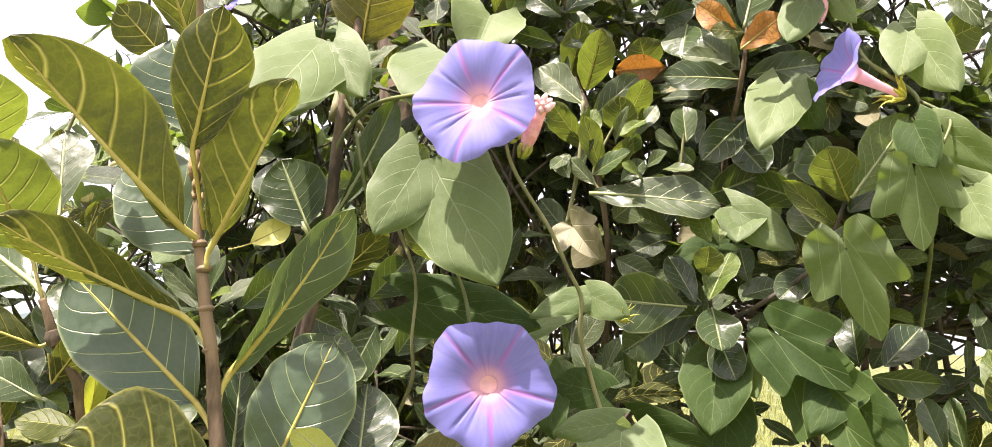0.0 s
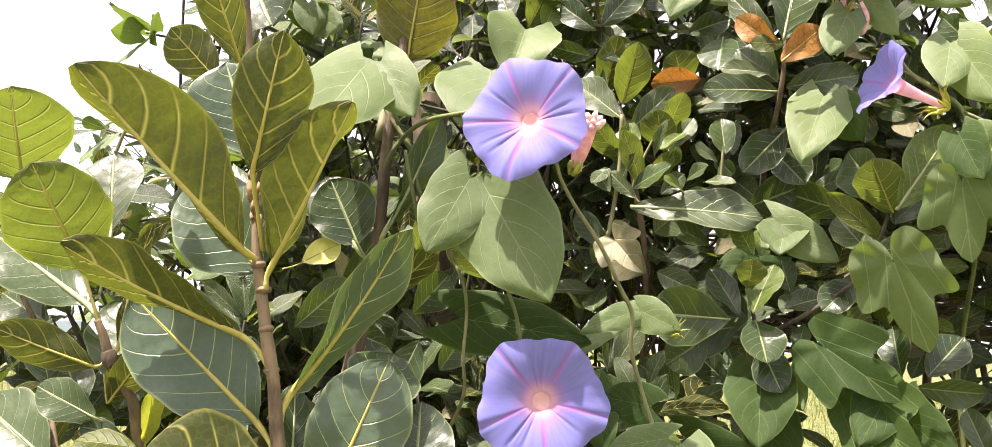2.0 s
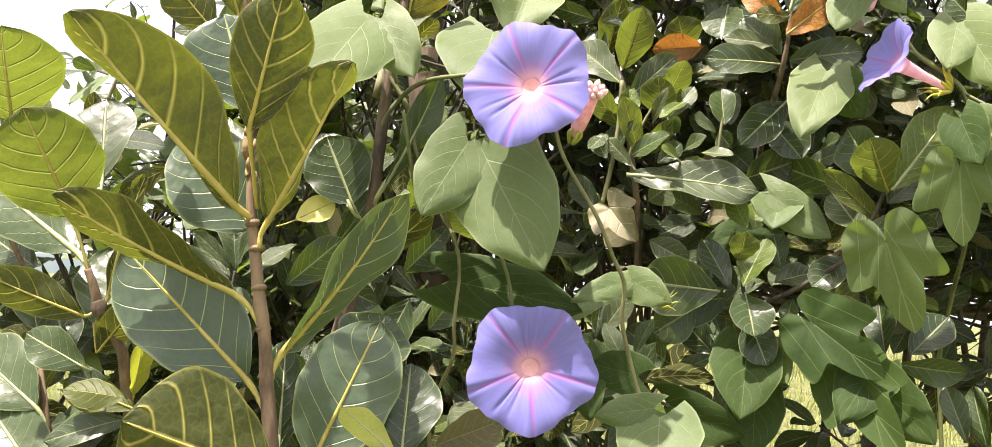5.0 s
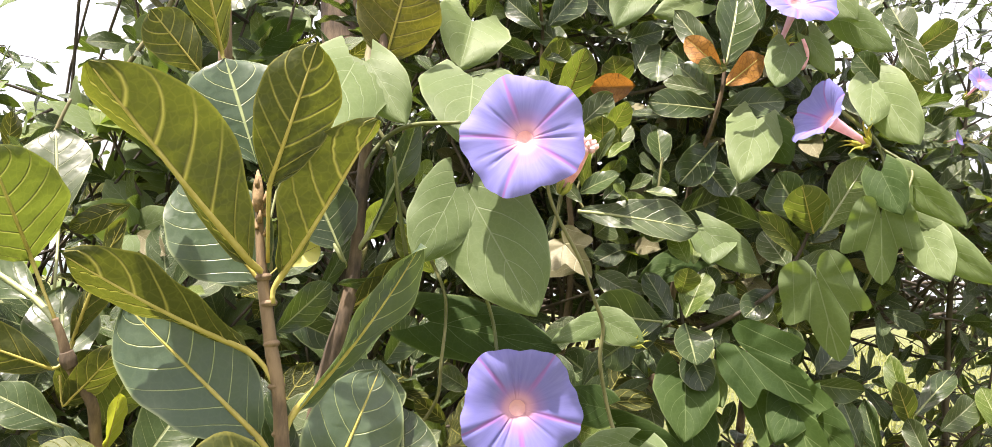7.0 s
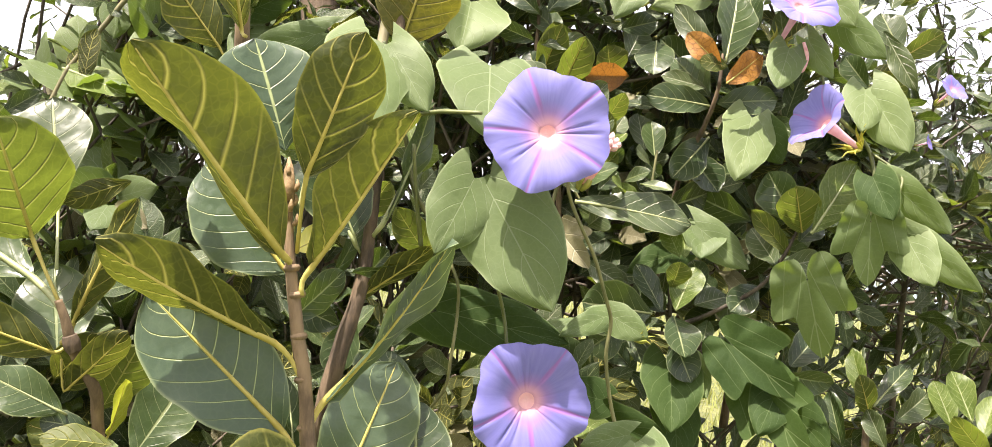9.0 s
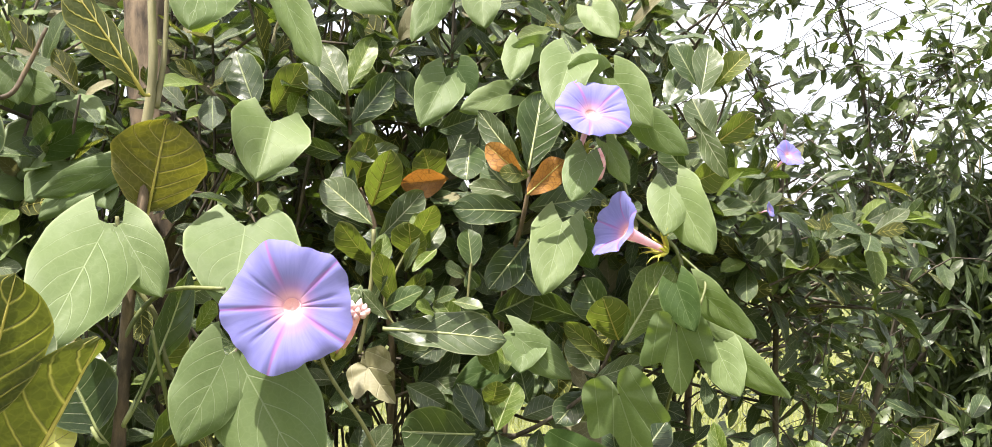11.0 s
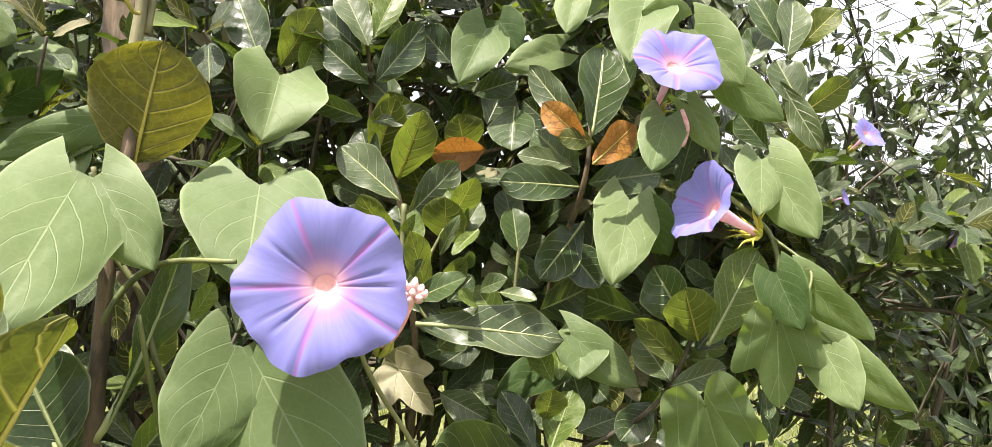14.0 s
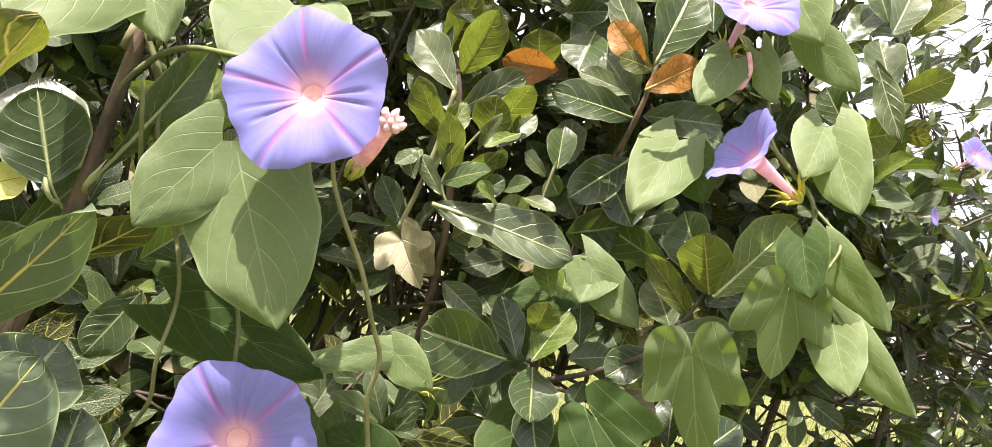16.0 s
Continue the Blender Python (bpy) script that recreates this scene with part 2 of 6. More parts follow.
def grass_material():
    k = Nodes("dry_grass_ground")
    p = k.coords()
    n1, n2, n3 = k.noise(0.8, 6.0, 0.7, p), k.noise(5.0, 5.0, 0.7, p), k.noise(90.0, 3.0, 0.7, p)
    colour = k.mix(k.ramp(n1, 0.35, 0.7), (0.125, 0.145, 0.034), (0.20, 0.195, 0.065))
    colour = k.mix(k.ramp(n2, 0.45, 0.62, 0.0, 0.85), colour, (0.06, 0.08, 0.02))
    colour = k.mix(k.ramp(k.noise(1.6, 7.0, 0.8, p), 0.46, 0.56, 0.0, 0.8), colour, (0.07, 0.085, 0.02))
    colour = k.mix(k.ramp(n3, 0.5, 0.8, 0.0, 0.6), colour, (0.28, 0.27, 0.11))
    k.bump(k.math("ADD", n2, n3), 0.8, 0.03)
    return k.finish(colour, 0.9)


GRASS = grass_material()
# the haze of distance is mixed into the hill's own pale blue
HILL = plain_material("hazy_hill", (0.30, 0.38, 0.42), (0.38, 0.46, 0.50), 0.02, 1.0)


# ---- building helpers ----
def mesh_from(name, verts, faces, material, uvs=None, smooth=True):
    me = bpy.data.meshes.new(name)
    me.from_pydata([tuple(v) for v in verts], [], faces)
    if uvs is not None:
        layer = me.uv_layers.new(name="UVMap")
        loops = np.empty(len(me.loops), np.int32)
        me.loops.foreach_get("vertex_index", loops)
        layer.data.foreach_set("uv", np.asarray(uvs, np.float32)[loops].ravel())
    if smooth:
        me.polygons.foreach_set("use_smooth", np.ones(len(me.polygons), bool))
    me.materials.append(material)
    me.update()
    return me


def part(name, me, parent, label="", at=None):
    """A mesh under a thing; at: its pose in the world."""
    ob = new(name, me)
    ob.parent = parent
    ob.matrix_basis = parent.matrix_basis.inverted() @ (Matrix() if at is None else at)
    return tagged(ob, label)


def thing(name, label, category, group="", at=(0, 0, 0), kind=""):
    ob = new(name)
    ob.location = at
    ob.empty_display_size = 0.05
    return tagged(ob, label, category, group, kind)


def smooth_line(points, steps=6):
    """A Catmull-Rom line through points; each may carry a radius as fourth number."""
    q = [Vector(p) for p in points]
    q = [2 * q[0] - q[1], *q, 2 * q[-1] - q[-2]]
    line = []
    for a, b, c, d in zip(q, q[1:], q[2:], q[3:]):
        for i in range(steps):
            s = i / steps
            line.append(0.5 * (2 * b + (c - a) * s + (2 * a - 5 * b + 4 * c - d) * s * s + (3 * b - a - 3 * c + d) * s**3))
    return [*line, q[-2]]


def tube_data(points, sides=8, steps=6, lumps=0.0, salt=0.0):
    """Points of (x, y, z, radius)."""
    line = smooth_line(points, steps) if steps > 1 else [Vector(p) for p in points]
    verts, faces, side = [], [], None
    for i, p in enumerate(line):
        ahead = (line[min(i + 1, len(line) - 1)] - line[max(i - 1, 0)]).to_3d().normalized()
        side = ahead.orthogonal().normalized() if side is None else (side - side.dot(ahead) * ahead).normalized()
        other = ahead.cross(side)
        for j in range(sides):
            a = 2 * math.pi * j / sides
            r = max(p[3], 1e-5)
            if lumps:
                r *= 1 + lumps * noise.noise((p[0] * 40 + salt, p[1] * 40 + j, p[2] * 40))
            verts.append(p.to_3d() + r * (math.cos(a) * side + math.sin(a) * other))
    for i in range(len(line) - 1):
        for j in range(sides):
            faces.append((i * sides + j, i * sides + (j + 1) % sides, (i + 1) * sides + (j + 1) % sides, (i + 1) * sides + j))
    faces += [tuple(range(sides))[::-1], tuple(range(len(verts) - sides, len(verts)))]
    return verts, faces


def tube(name, points, material, parent, sides=8, steps=6, lumps=0.0, label=""):
    verts, faces = tube_data(points, sides, steps, lumps)
    return part(name, mesh_from(name, verts, faces, material), parent, label)


def leaf_data(kind, ratio, bend=0.0, fold=0.0, wave=0.02, salt=0.0, nu=20, nv=12):
    """A leaf of length 1 along y, its upper side to +z. ratio: its width; bend: how far the tip droops; fold: degrees at the midrib."""
    u = np.linspace(0, 1, nu + 1)[:, None]
    v = np.linspace(-1, 1, nv + 1)[None, :]
    a = np.abs(v)
    if kind == "lobed":
        # three lobes with deep bays, laid out round the stalk
        turn = np.radians(np.linspace(-176, 176, 121))[:, None]
        ring = np.linspace(0.02, 1, 7)[None, :]
        reach = np.interp(np.degrees(np.abs(turn)), (0, 6, 14, 24, 31, 38, 46, 51, 57, 70, 90, 115, 140, 160, 176), (1.0, 0.92, 0.77, 0.57, 0.51, 0.58, 0.69, 0.72, 0.67, 0.53, 0.47, 0.44, 0.39, 0.30, 0.05))
        reach = reach * (1 + 0.05 * np.sin(3 * turn + salt * 5))
        x = ring * reach * np.sin(turn) * ratio / 1.16
        y = ring * reach * np.cos(turn)
        z = np.abs(x) * math.tan(radians(fold)) - bend * np.abs(y) * y + wave * np.sin(7 * turn + salt) * ring**2 - 0.12 * np.maximum(np.abs(x) / ratio - 0.2, 0)
        verts = np.stack([x, y, z], -1).reshape(-1, 3)
        uvs = np.stack([np.clip(0.5 + x / ratio, 0, 1), 0.4 + 0.3 * y], -1).reshape(-1, 2)
        return verts, [(i * 7 + j, (i + 1) * 7 + j, (i + 1) * 7 + j + 1, i * 7 + j + 1) for i in range(120) for j in range(6)], uvs
    if kind == "heart":
        # acuminate tip, lobes behind the stalk
        h = (u + 0.07) ** 0.5 * (1 - u) ** 0.72 * (1 - 0.35 * u**5)
        h = h / h.max() * ratio / 2
        y = u - 0.30 * a**1.3 * (1 - u) ** 2.2 + 0 * v
    elif kind == "narrow":
        h = np.sin(np.pi * u**0.85) ** 0.8 * ratio / 2 + 0 * v
        y = u + 0 * v
    elif kind == "oval":
        h = np.sin(np.pi * np.clip(u, 0, 1) ** 1.05) ** 0.58
        h = h / h.max() * ratio / 2
        y = u + 0 * v
    else:
        # tapered foot, widest past the middle, a short blunt point
        h = (u + 0.004) ** (0.80 + 0.1 * math.sin(salt * 9)) * (1.0 - u ** (2.1 + 0.4 * math.sin(salt * 5))) ** 0.74
        h = h / h.max() * ratio / 2
        y = u + 0 * v
    h = np.maximum(h, 0.004)
    rng = np.random.default_rng(int(abs(salt) * 9973) + 7)
    p1, p2, p3 = rng.uniform(0, 6.28, 3)
    x = h * v * (1 + 0.035 * np.sin(9 * u + p1) * a + 0.02 * np.sin(23 * u + p2 + 2 * (v > 0)) * a)
    ang = radians(fold) * (0.4 + 0.6 * np.sin(np.pi * np.clip(u, 0.05, 0.95)))
    z = np.abs(x) * np.tan(ang)
    x = x * np.cos(ang * 0.5)
    z = z + wave * np.sin(7.5 * u + p3 + 1.7 * (v > 0)) * a**2 * (u > 0) + 0.35 * wave * np.sin(19 * u + p1) * a**3
    if kind in ("fig", "oval"):
        # gentle quilting between the side veins
        z = z - 0.010 * np.cos(2 * np.pi * (6.5 * (u - 0.17 * a - 0.12 * a * a))) * np.minimum(a * 3, 1) * (1 - a**4)
    elif kind == "heart":
        z = z - 0.011 * np.cos(2 * np.pi * (4.5 * (u - 0.5 * a - 0.24 * a * a))) * np.minimum(a * 3, 1) * (1 - a**4) - 0.05 * a**3
    z = z - bend * u**2
    y = y * (1 - 0.25 * bend * bend)
    verts = np.stack([x, y, z + 0 * x], -1).reshape(-1, 3)
    uvs = np.stack([(v + 1) / 2 + 0 * u, u + 0 * v], -1).reshape(-1, 2)
    w = nv + 1
    faces = [(i * w + j, i * w + j + 1, (i + 1) * w + j + 1, (i + 1) * w + j) for i in range(nu) for j in range(nv)]
    return verts, faces, uvs


def leaf_pose(base, tip, facing):
    """The pose of a leaf from base to tip whose upper side looks along facing, and its length."""
    base, tip = Vector(base), Vector(tip)
    along = tip - base
    size = along.length
    along.normalize()
    up = Vector(facing)
    up = (up - up.dot(along) * along).normalized()
    m = Matrix((along.cross(up), along, up)).transposed().to_4x4()
    m.translation = base
    return m, size


LEAVES = {"n": 0}


def leaf(parent, kind, base, tip, facing, width, bend=0.0, fold=0.0, material=None, stalk=None, rib=None, wave=0.032):
    """One leaf from base to tip, its stalk from the point stalk, its raised midrib as a part of it."""
    LEAVES["n"] += 1
    m, size = leaf_pose(base, tip, facing)
    d, f, uv = leaf_data(kind, width / size, bend, fold, wave, salt=LEAVES["n"] * 0.37)
    d = d.copy()
    d[:, 2] += bend * np.clip(d[:, 1], 0, 1.2)
    ob = part("leaf", mesh_from("leaf", d * size, f, material, uv), parent, "", m)
    if rib is not None:
        line = []
        if stalk is not None:
            s = m.inverted() @ Vector(stalk)
            line += [(*s, 0.016 * size), (s[0] * 0.45, s[1] * 0.45 - 0.02 * size, s[2] * 0.45 - 0.02 * size, 0.014 * size)]
        for i in range(8):
            u = i / 7 * 0.97
            z = (bend * u - bend * u * u) * size
            line.append((0, u * size * (1 - 0.25 * bend * bend), z - 0.001 * size, (0.0165 * (1 - u) + 0.0022) * size))
        v2, f2 = tube_data(line, 6, 2)
        r = new("midrib", mesh_from("midrib", v2, f2, rib))
        r.parent = ob
    return ob


def stem_to_ground(points):
    """The stem's line goes on to the ground below its last point."""
    x, y, z, r = points[-1]
    return [*points, (x + 0.004, y + 0.006, z - 0.06, r), (x + 0.01, y + 0.012, z - 0.2, r * 1.05), (x + 0.02, y + 0.03, z * 0.5, r * 1.15), (x + 0.01, y + 0.05, -0.02, r * 1.3)]


# ---- morning glory flowers ----
def corolla_data(radius, salt, deep=0.30, length=1.75, rows=34, around=150):
    rng = np.random.default_rng(int(salt * 100) + 3)
    v = np.linspace(0, 1, rows + 1)[:, None]
    th = np.linspace(0, 2 * np.pi, around, endpoint=False)[None, :]
    q = np.clip((v - 0.35) / 0.65, 0, 1)
    neck = 0.135 if deep < 0.4 else 0.20
    r = np.where(v < 0.35, 0.45 * neck + 0.55 * neck * (v / 0.35) ** 1.6, neck + (1 - neck) * q ** (0.95 if deep < 0.4 else 1.25))
    z = np.where(v < 0.35, -length + (length - deep) * (v / 0.35), -deep * (1 - q) ** (1.9 if deep < 0.4 else 1.35))
    lobes = 1 + q**3 * (0.055 * np.cos(5 * th) + 0.03 * np.sin(3 * th + rng.uniform(0, 6)) + 0.012 * np.sin(17 * th + rng.uniform(0, 6)))
    # star ribs stand proud, the cloth between them sags and creases
    five = np.cos(5 * th)
    turn = th * 5 / (2 * np.pi)
    crease = np.exp(-((np.mod(turn + 0.5, 1) - 0.5) ** 2) / 0.0016)
    side1 = np.exp(-((np.mod(turn + 0.02 + 0.03 * np.sin(th + salt), 1) - 0.60) ** 2) / 0.0006)
    side2 = np.exp(-((np.mod(turn + 0.03 * np.cos(2 * th + salt), 1) - 0.38) ** 2) / 0.0006)
    depth = np.clip(0.35 + 1.1 * np.sin(3 * th + salt * 2), 0, 1.3)
    z = z + q * 0.024 * five - 0.046 * crease * q - depth * 0.040 * (side1 * np.sin(np.pi * np.clip(q * 1.05, 0, 1)) + side2 * np.sin(np.pi * np.clip(q * 1.2, 0, 1)))
    z = z + 0.03 * q**4 * np.sin(10 * th + rng.uniform(0, 6)) + 0.07 * q**3 * np.sin(2 * th + rng.uniform(0, 6)) + 0.04 * q**3 * np.sin(3 * th + rng.uniform(0, 6)) - 0.05 * q**6
    x, y = r * lobes * np.sin(th), r * lobes * np.cos(th)
    verts = radius * np.stack([x, y, z + 0 * x], -1).reshape(-1, 3)
    uvs = np.stack([np.mod(th / (2 * np.pi) + 0.5, 1.0) + 0 * v, v + 0 * th], -1).reshape(-1, 2)
    faces = [(i * around + j, i * around + (j + 1) % around, (i + 1) * around + (j + 1) % around, (i + 1) * around + j) for i in range(rows) for j in range(around)]
    return verts, faces, uvs


def corolla_mesh(radius, salt, deep=0.30, length=1.75, rows=34, around=150):
    verts, faces, uvs = corolla_data(radius, salt, deep, length, rows, around)
    split = int(0.35 * rows) * around
    me = mesh_from("corolla", verts, faces, PETAL, None)
    layer = me.uv_layers.new(name="UVMap")
    for poly in me.polygons:
        us = [uvs[i][0] for i in poly.vertices]
        for li, vi in zip(poly.loop_indices, poly.vertices):
            u = uvs[vi][0]
            layer.data[li].uv = (u + 1 if max(us) - u > 0.5 else u, uvs[vi][1])
        if poly.vertices[0] < split:
            poly.material_index = 1
    me.materials.append(TUBE_PINK)
    return me


def calyx_mesh(size, count, spread, salt, material=SEPAL):
    rng = random.Random(salt)
    verts, faces = [], []
    for i in range(count):
        a = 2 * math.pi * i / count + rng.uniform(-0.2, 0.2)
        out = spread * rng.uniform(0.6, 1.3)
        c, s = math.cos(a), math.sin(a)
        length = size * rng.uniform(0.8, 1.15)
        line = [(0.10 * size * c, 0.10 * size * s, -0.1 * size, 0.10 * size), (0.22 * size * c * (1 + out), 0.22 * size * s * (1 + out), 0.35 * length, 0.11 * size),
                (out * 0.6 * size * c, out * 0.6 * size * s, 0.75 * length, 0.05 * size), (out * size * c, out * size * s, 1.0 * length, 0.008 * size)]
        v, f = tube_data(line, 6, 3)
        faces += [tuple(k + len(verts) for k in p) for p in f]
        verts += v
    return mesh_from("calyx", verts, faces, material)


def flower(at, axis, radius, salt, label, calyx=True, spin=0.0, sepals=7, spread=0.5, star=0.55, deep=0.30, length=1.75):
    """A funnel flower whose rim lies at the point at and looks along axis."""
    m = Vector(axis).normalized().to_track_quat("Z", "Y").to_matrix().to_4x4() @ pose(0, 0, 0, 0, 0, spin)
    m.translation = at
    t = thing("morning_glory_flower", label, "flower", "morning glory flowers", at)
    part("corolla", corolla_mesh(radius, salt, deep, length), t, "", m)
    # added disc that closes the throat; light through the tube is put into its colour
    neck = 0.135 if deep < 0.4 else 0.20
    verts, faces, n = [(0, 0, -(deep + 0.07) * radius)], [], 20
    for i in range(1, 6):
        for j in range(n):
            a = 2 * math.pi * j / n
            r = 1.01 * neck * radius * i / 5
            verts.append((r * math.cos(a), r * math.sin(a), -(deep + 0.07) * radius + 0.07 * radius * (i / 5) ** 2 + 0.012 * radius * noise.noise((i * 1.7 + salt, math.cos(a) * 3, math.sin(a) * 3))))
    faces += [(0, 1 + j, 1 + (j + 1) % n) for j in range(n)]
    faces += [(1 + (i - 1) * n + j, 1 + i * n + j, 1 + i * n + (j + 1) % n, 1 + (i - 1) * n + (j + 1) % n) for i in range(1, 5) for j in range(n)]
    part("throat", mesh_from("throat", verts, faces, THROAT), t, "pink downy throat", m)
    if calyx:
        part("calyx", calyx_mesh(radius * star * (0.8 if star > 0.6 else 1), sepals, spread, salt, STAR if star > 0.6 else SEPAL), t, "spiky yellow-green calyx", m @ pose(0, 0, -(length + 0.1) * radius))
    return t


# ---- young fig plant in front ----
fig_front = thing("young_fig_plant", "young fig plant with large leathery olive-green leaves", "plant", "fig plants", (-0.243, 0.523, 0))
tube("stem", stem_to_ground([(-0.2699, 0.525, 1.5778, 0.0021), (-0.2673, 0.525, 1.5507, 0.0025), (-0.2628, 0.524, 1.5172, 0.0037), (-0.2538, 0.523, 1.4724, 0.0043), (-0.247, 0.522, 1.4445, 0.0044), (-0.2424, 0.522, 1.413, 0.0048), (-0.2351, 0.522, 1.3667, 0.0051)]), BARK_RED, fig_front, sides=8, lumps=0.12)
tube("node", [(-0.2621, 0.523, 1.5171, 0.0042), (-0.2617, 0.523, 1.5151, 0.0053), (-0.2613, 0.523, 1.513, 0.0042)], BARK_RED, fig_front, sides=8)
tube("node", [(-0.2576, 0.523, 1.5008, 0.0045), (-0.2572, 0.523, 1.4988, 0.0057), (-0.2568, 0.523, 1.4968, 0.0045)], BARK_RED, fig_front, sides=8)
tube("node", [(-0.2539, 0.523, 1.4756, 0.0043), (-0.2535, 0.523, 1.4736, 0.0055), (-0.2531, 0.523, 1.4716, 0.0043)], BARK_RED, fig_front, sides=8)
tube("node", [(-0.2489, 0.523, 1.4496, 0.0044), (-0.2485, 0.523, 1.4477, 0.0057), (-0.2481, 0.523, 1.4457, 0.0044)], BARK_RED, fig_front, sides=8)
tube("node", [(-0.2445, 0.523, 1.4207, 0.0044), (-0.2441, 0.523, 1.4188, 0.0056), (-0.2437, 0.523, 1.4168, 0.0044)], BARK_RED, fig_front, sides=8)
tube("leaf_bud", [(-0.2668, 0.520, 1.5560, 0.0026), (-0.2678, 0.519, 1.5640, 0.0036), (-0.2688, 0.520, 1.5740, 0.0031), (-0.2698, 0.521, 1.5830, 0.0007)], BUD_SCALE, fig_front, sides=9, lumps=0.5, label="brown scaly leaf bud")
for i in range(8):
    a, z = 2.4 * i, 1.541 + 0.0042 * i
    x, y = -0.2655 - 0.05 * (z - 1.541), 0.5205
    c, d = math.cos(a), math.sin(a)
    tube("bud_scale", [(x + 0.0025 * c, y + 0.0025 * d, z, 0.0014), (x + 0.0042 * c, y + 0.0042 * d, z + 0.0035, 0.0016), (x + 0.0040 * c, y + 0.0040 * d, z + 0.0075, 0.0004)], BUD_SCALE, fig_front, sides=6, steps=3, lumps=0.3)
leaf(fig_front, "fig", (-0.2677, 0.5128, 1.5227), (-0.3480, 0.4394, 1.6246), (-0.16, -0.76, -0.63), 0.0657, 0.05, -44, FIG_UNDER, stalk=(-0.263, 0.523, 1.515), rib=RIB_YELLOW)
leaf(fig_front, "fig", (-0.2495, 0.5180, 1.5160), (-0.1940, 0.4940, 1.6148), (0.78, -0.37, -0.5), 0.0540, 0.04, -44, FIG_UNDER, stalk=(-0.2542, 0.52, 1.4987), rib=RIB_YELLOW)
leaf(fig_front, "fig", (-0.2564, 0.4930, 1.5694), (-0.2296, 0.4646, 1.6515), (0.07, -0.91, -0.41), 0.0492, 0.04, -10, FIG_UNDER, stalk=(-0.2596, 0.523, 1.5247), rib=RIB_YELLOW)
leaf(fig_front, "fig", (-0.2735, 0.534, 1.5885), (-0.2990, 0.532, 1.6575), (0.2, -0.93, 0.32), 0.0668, 0.05, 6, FIG_GLOSS)
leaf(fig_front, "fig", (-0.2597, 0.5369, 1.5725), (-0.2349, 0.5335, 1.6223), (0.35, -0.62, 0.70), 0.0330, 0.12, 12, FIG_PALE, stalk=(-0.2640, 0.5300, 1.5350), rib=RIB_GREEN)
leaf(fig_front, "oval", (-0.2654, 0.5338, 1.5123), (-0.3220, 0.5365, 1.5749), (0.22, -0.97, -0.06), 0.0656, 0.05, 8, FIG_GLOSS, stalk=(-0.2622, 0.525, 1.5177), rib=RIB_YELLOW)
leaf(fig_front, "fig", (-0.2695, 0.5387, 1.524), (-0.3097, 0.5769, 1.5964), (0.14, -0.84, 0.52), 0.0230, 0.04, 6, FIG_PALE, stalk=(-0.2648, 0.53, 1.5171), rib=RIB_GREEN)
leaf(fig_front, "fig", (-0.2672, 0.5160, 1.4692), (-0.3600, 0.4600, 1.5205), (0.1, -0.62, -0.78), 0.0462, 0.1, -24, FIG_UNDER, stalk=(-0.2494, 0.522, 1.4476), rib=RIB_YELLOW)
leaf(fig_front, "fig", (-0.2580, 0.5270, 1.4150), (-0.3430, 0.5150, 1.4945), (0.51, -0.86, -0.05), 0.0706, 0.05, 8, FIG_GLOSS, stalk=(-0.2426, 0.522, 1.3973), rib=RIB_YELLOW)
leaf(fig_front, "fig", (-0.2229, 0.5, 1.3616), (-0.2933, 0.445, 1.3964), (0.58, -0.81, -0.11), 0.0852, 0.12, -20, FIG_UNDER, stalk=(-0.2334, 0.52, 1.3479), rib=RIB_YELLOW)
leaf(fig_front, "fig", (-0.235, 0.525, 1.434), (-0.1630, 0.5270, 1.5425), (0.8, -0.43, -0.42), 0.0460, 0.14, 10, FIG_GLOSS, stalk=(-0.2399, 0.522, 1.4092), rib=RIB_YELLOW)
leaf(fig_front, "oval", (-0.223, 0.565, 1.3605), (-0.1884, 0.585, 1.4559), (0.28, -0.95, 0.1), 0.0695, 0.05, 6, FIG_GLOSS, stalk=(-0.2293, 0.53, 1.3503), rib=RIB_YELLOW)
leaf(fig_front, "fig", (-0.1671, 0.5844, 1.3663), (-0.1713, 0.6159, 1.4268), (0.2, -0.86, 0.46), 0.0502, 0.05, 6, FIG_TOP, stalk=(-0.1755, 0.56, 1.3495), rib=RIB_GREEN)
leaf(fig_front, "fig", (-0.1607, 0.5405, 1.3729), (-0.2044, 0.5568, 1.3986), (0.08, -0.78, 0.62), 0.0206, 0.15, 12, FIG_SHOOT, stalk=(-0.1612, 0.55, 1.3604), rib=RIB_GREEN)
leaf(fig_front, "fig", (-0.2463, 0.5613, 1.3601), (-0.2634, 0.6056, 1.4387), (0.6, -0.64, 0.49), 0.0311, 0.05, 6, FIG_TOP, stalk=(-0.237, 0.54, 1.348), rib=RIB_GREEN)
leaf(fig_front, "fig", (-0.2648, 0.6, 1.4778), (-0.2309, 0.62, 1.5156), (0.64, -0.75, -0.18), 0.0283, 0.05, 6, FIG_TOP)
leaf(fig_front, "fig", (-0.2674, 0.615, 1.5273), (-0.2420, 0.628, 1.5440), (0.15, -0.92, 0.36), 0.0235, 0.06, 6, FIG_YELLOW, stalk=(-0.2682, 0.58, 1.5187), rib=RIB_YELLOW)


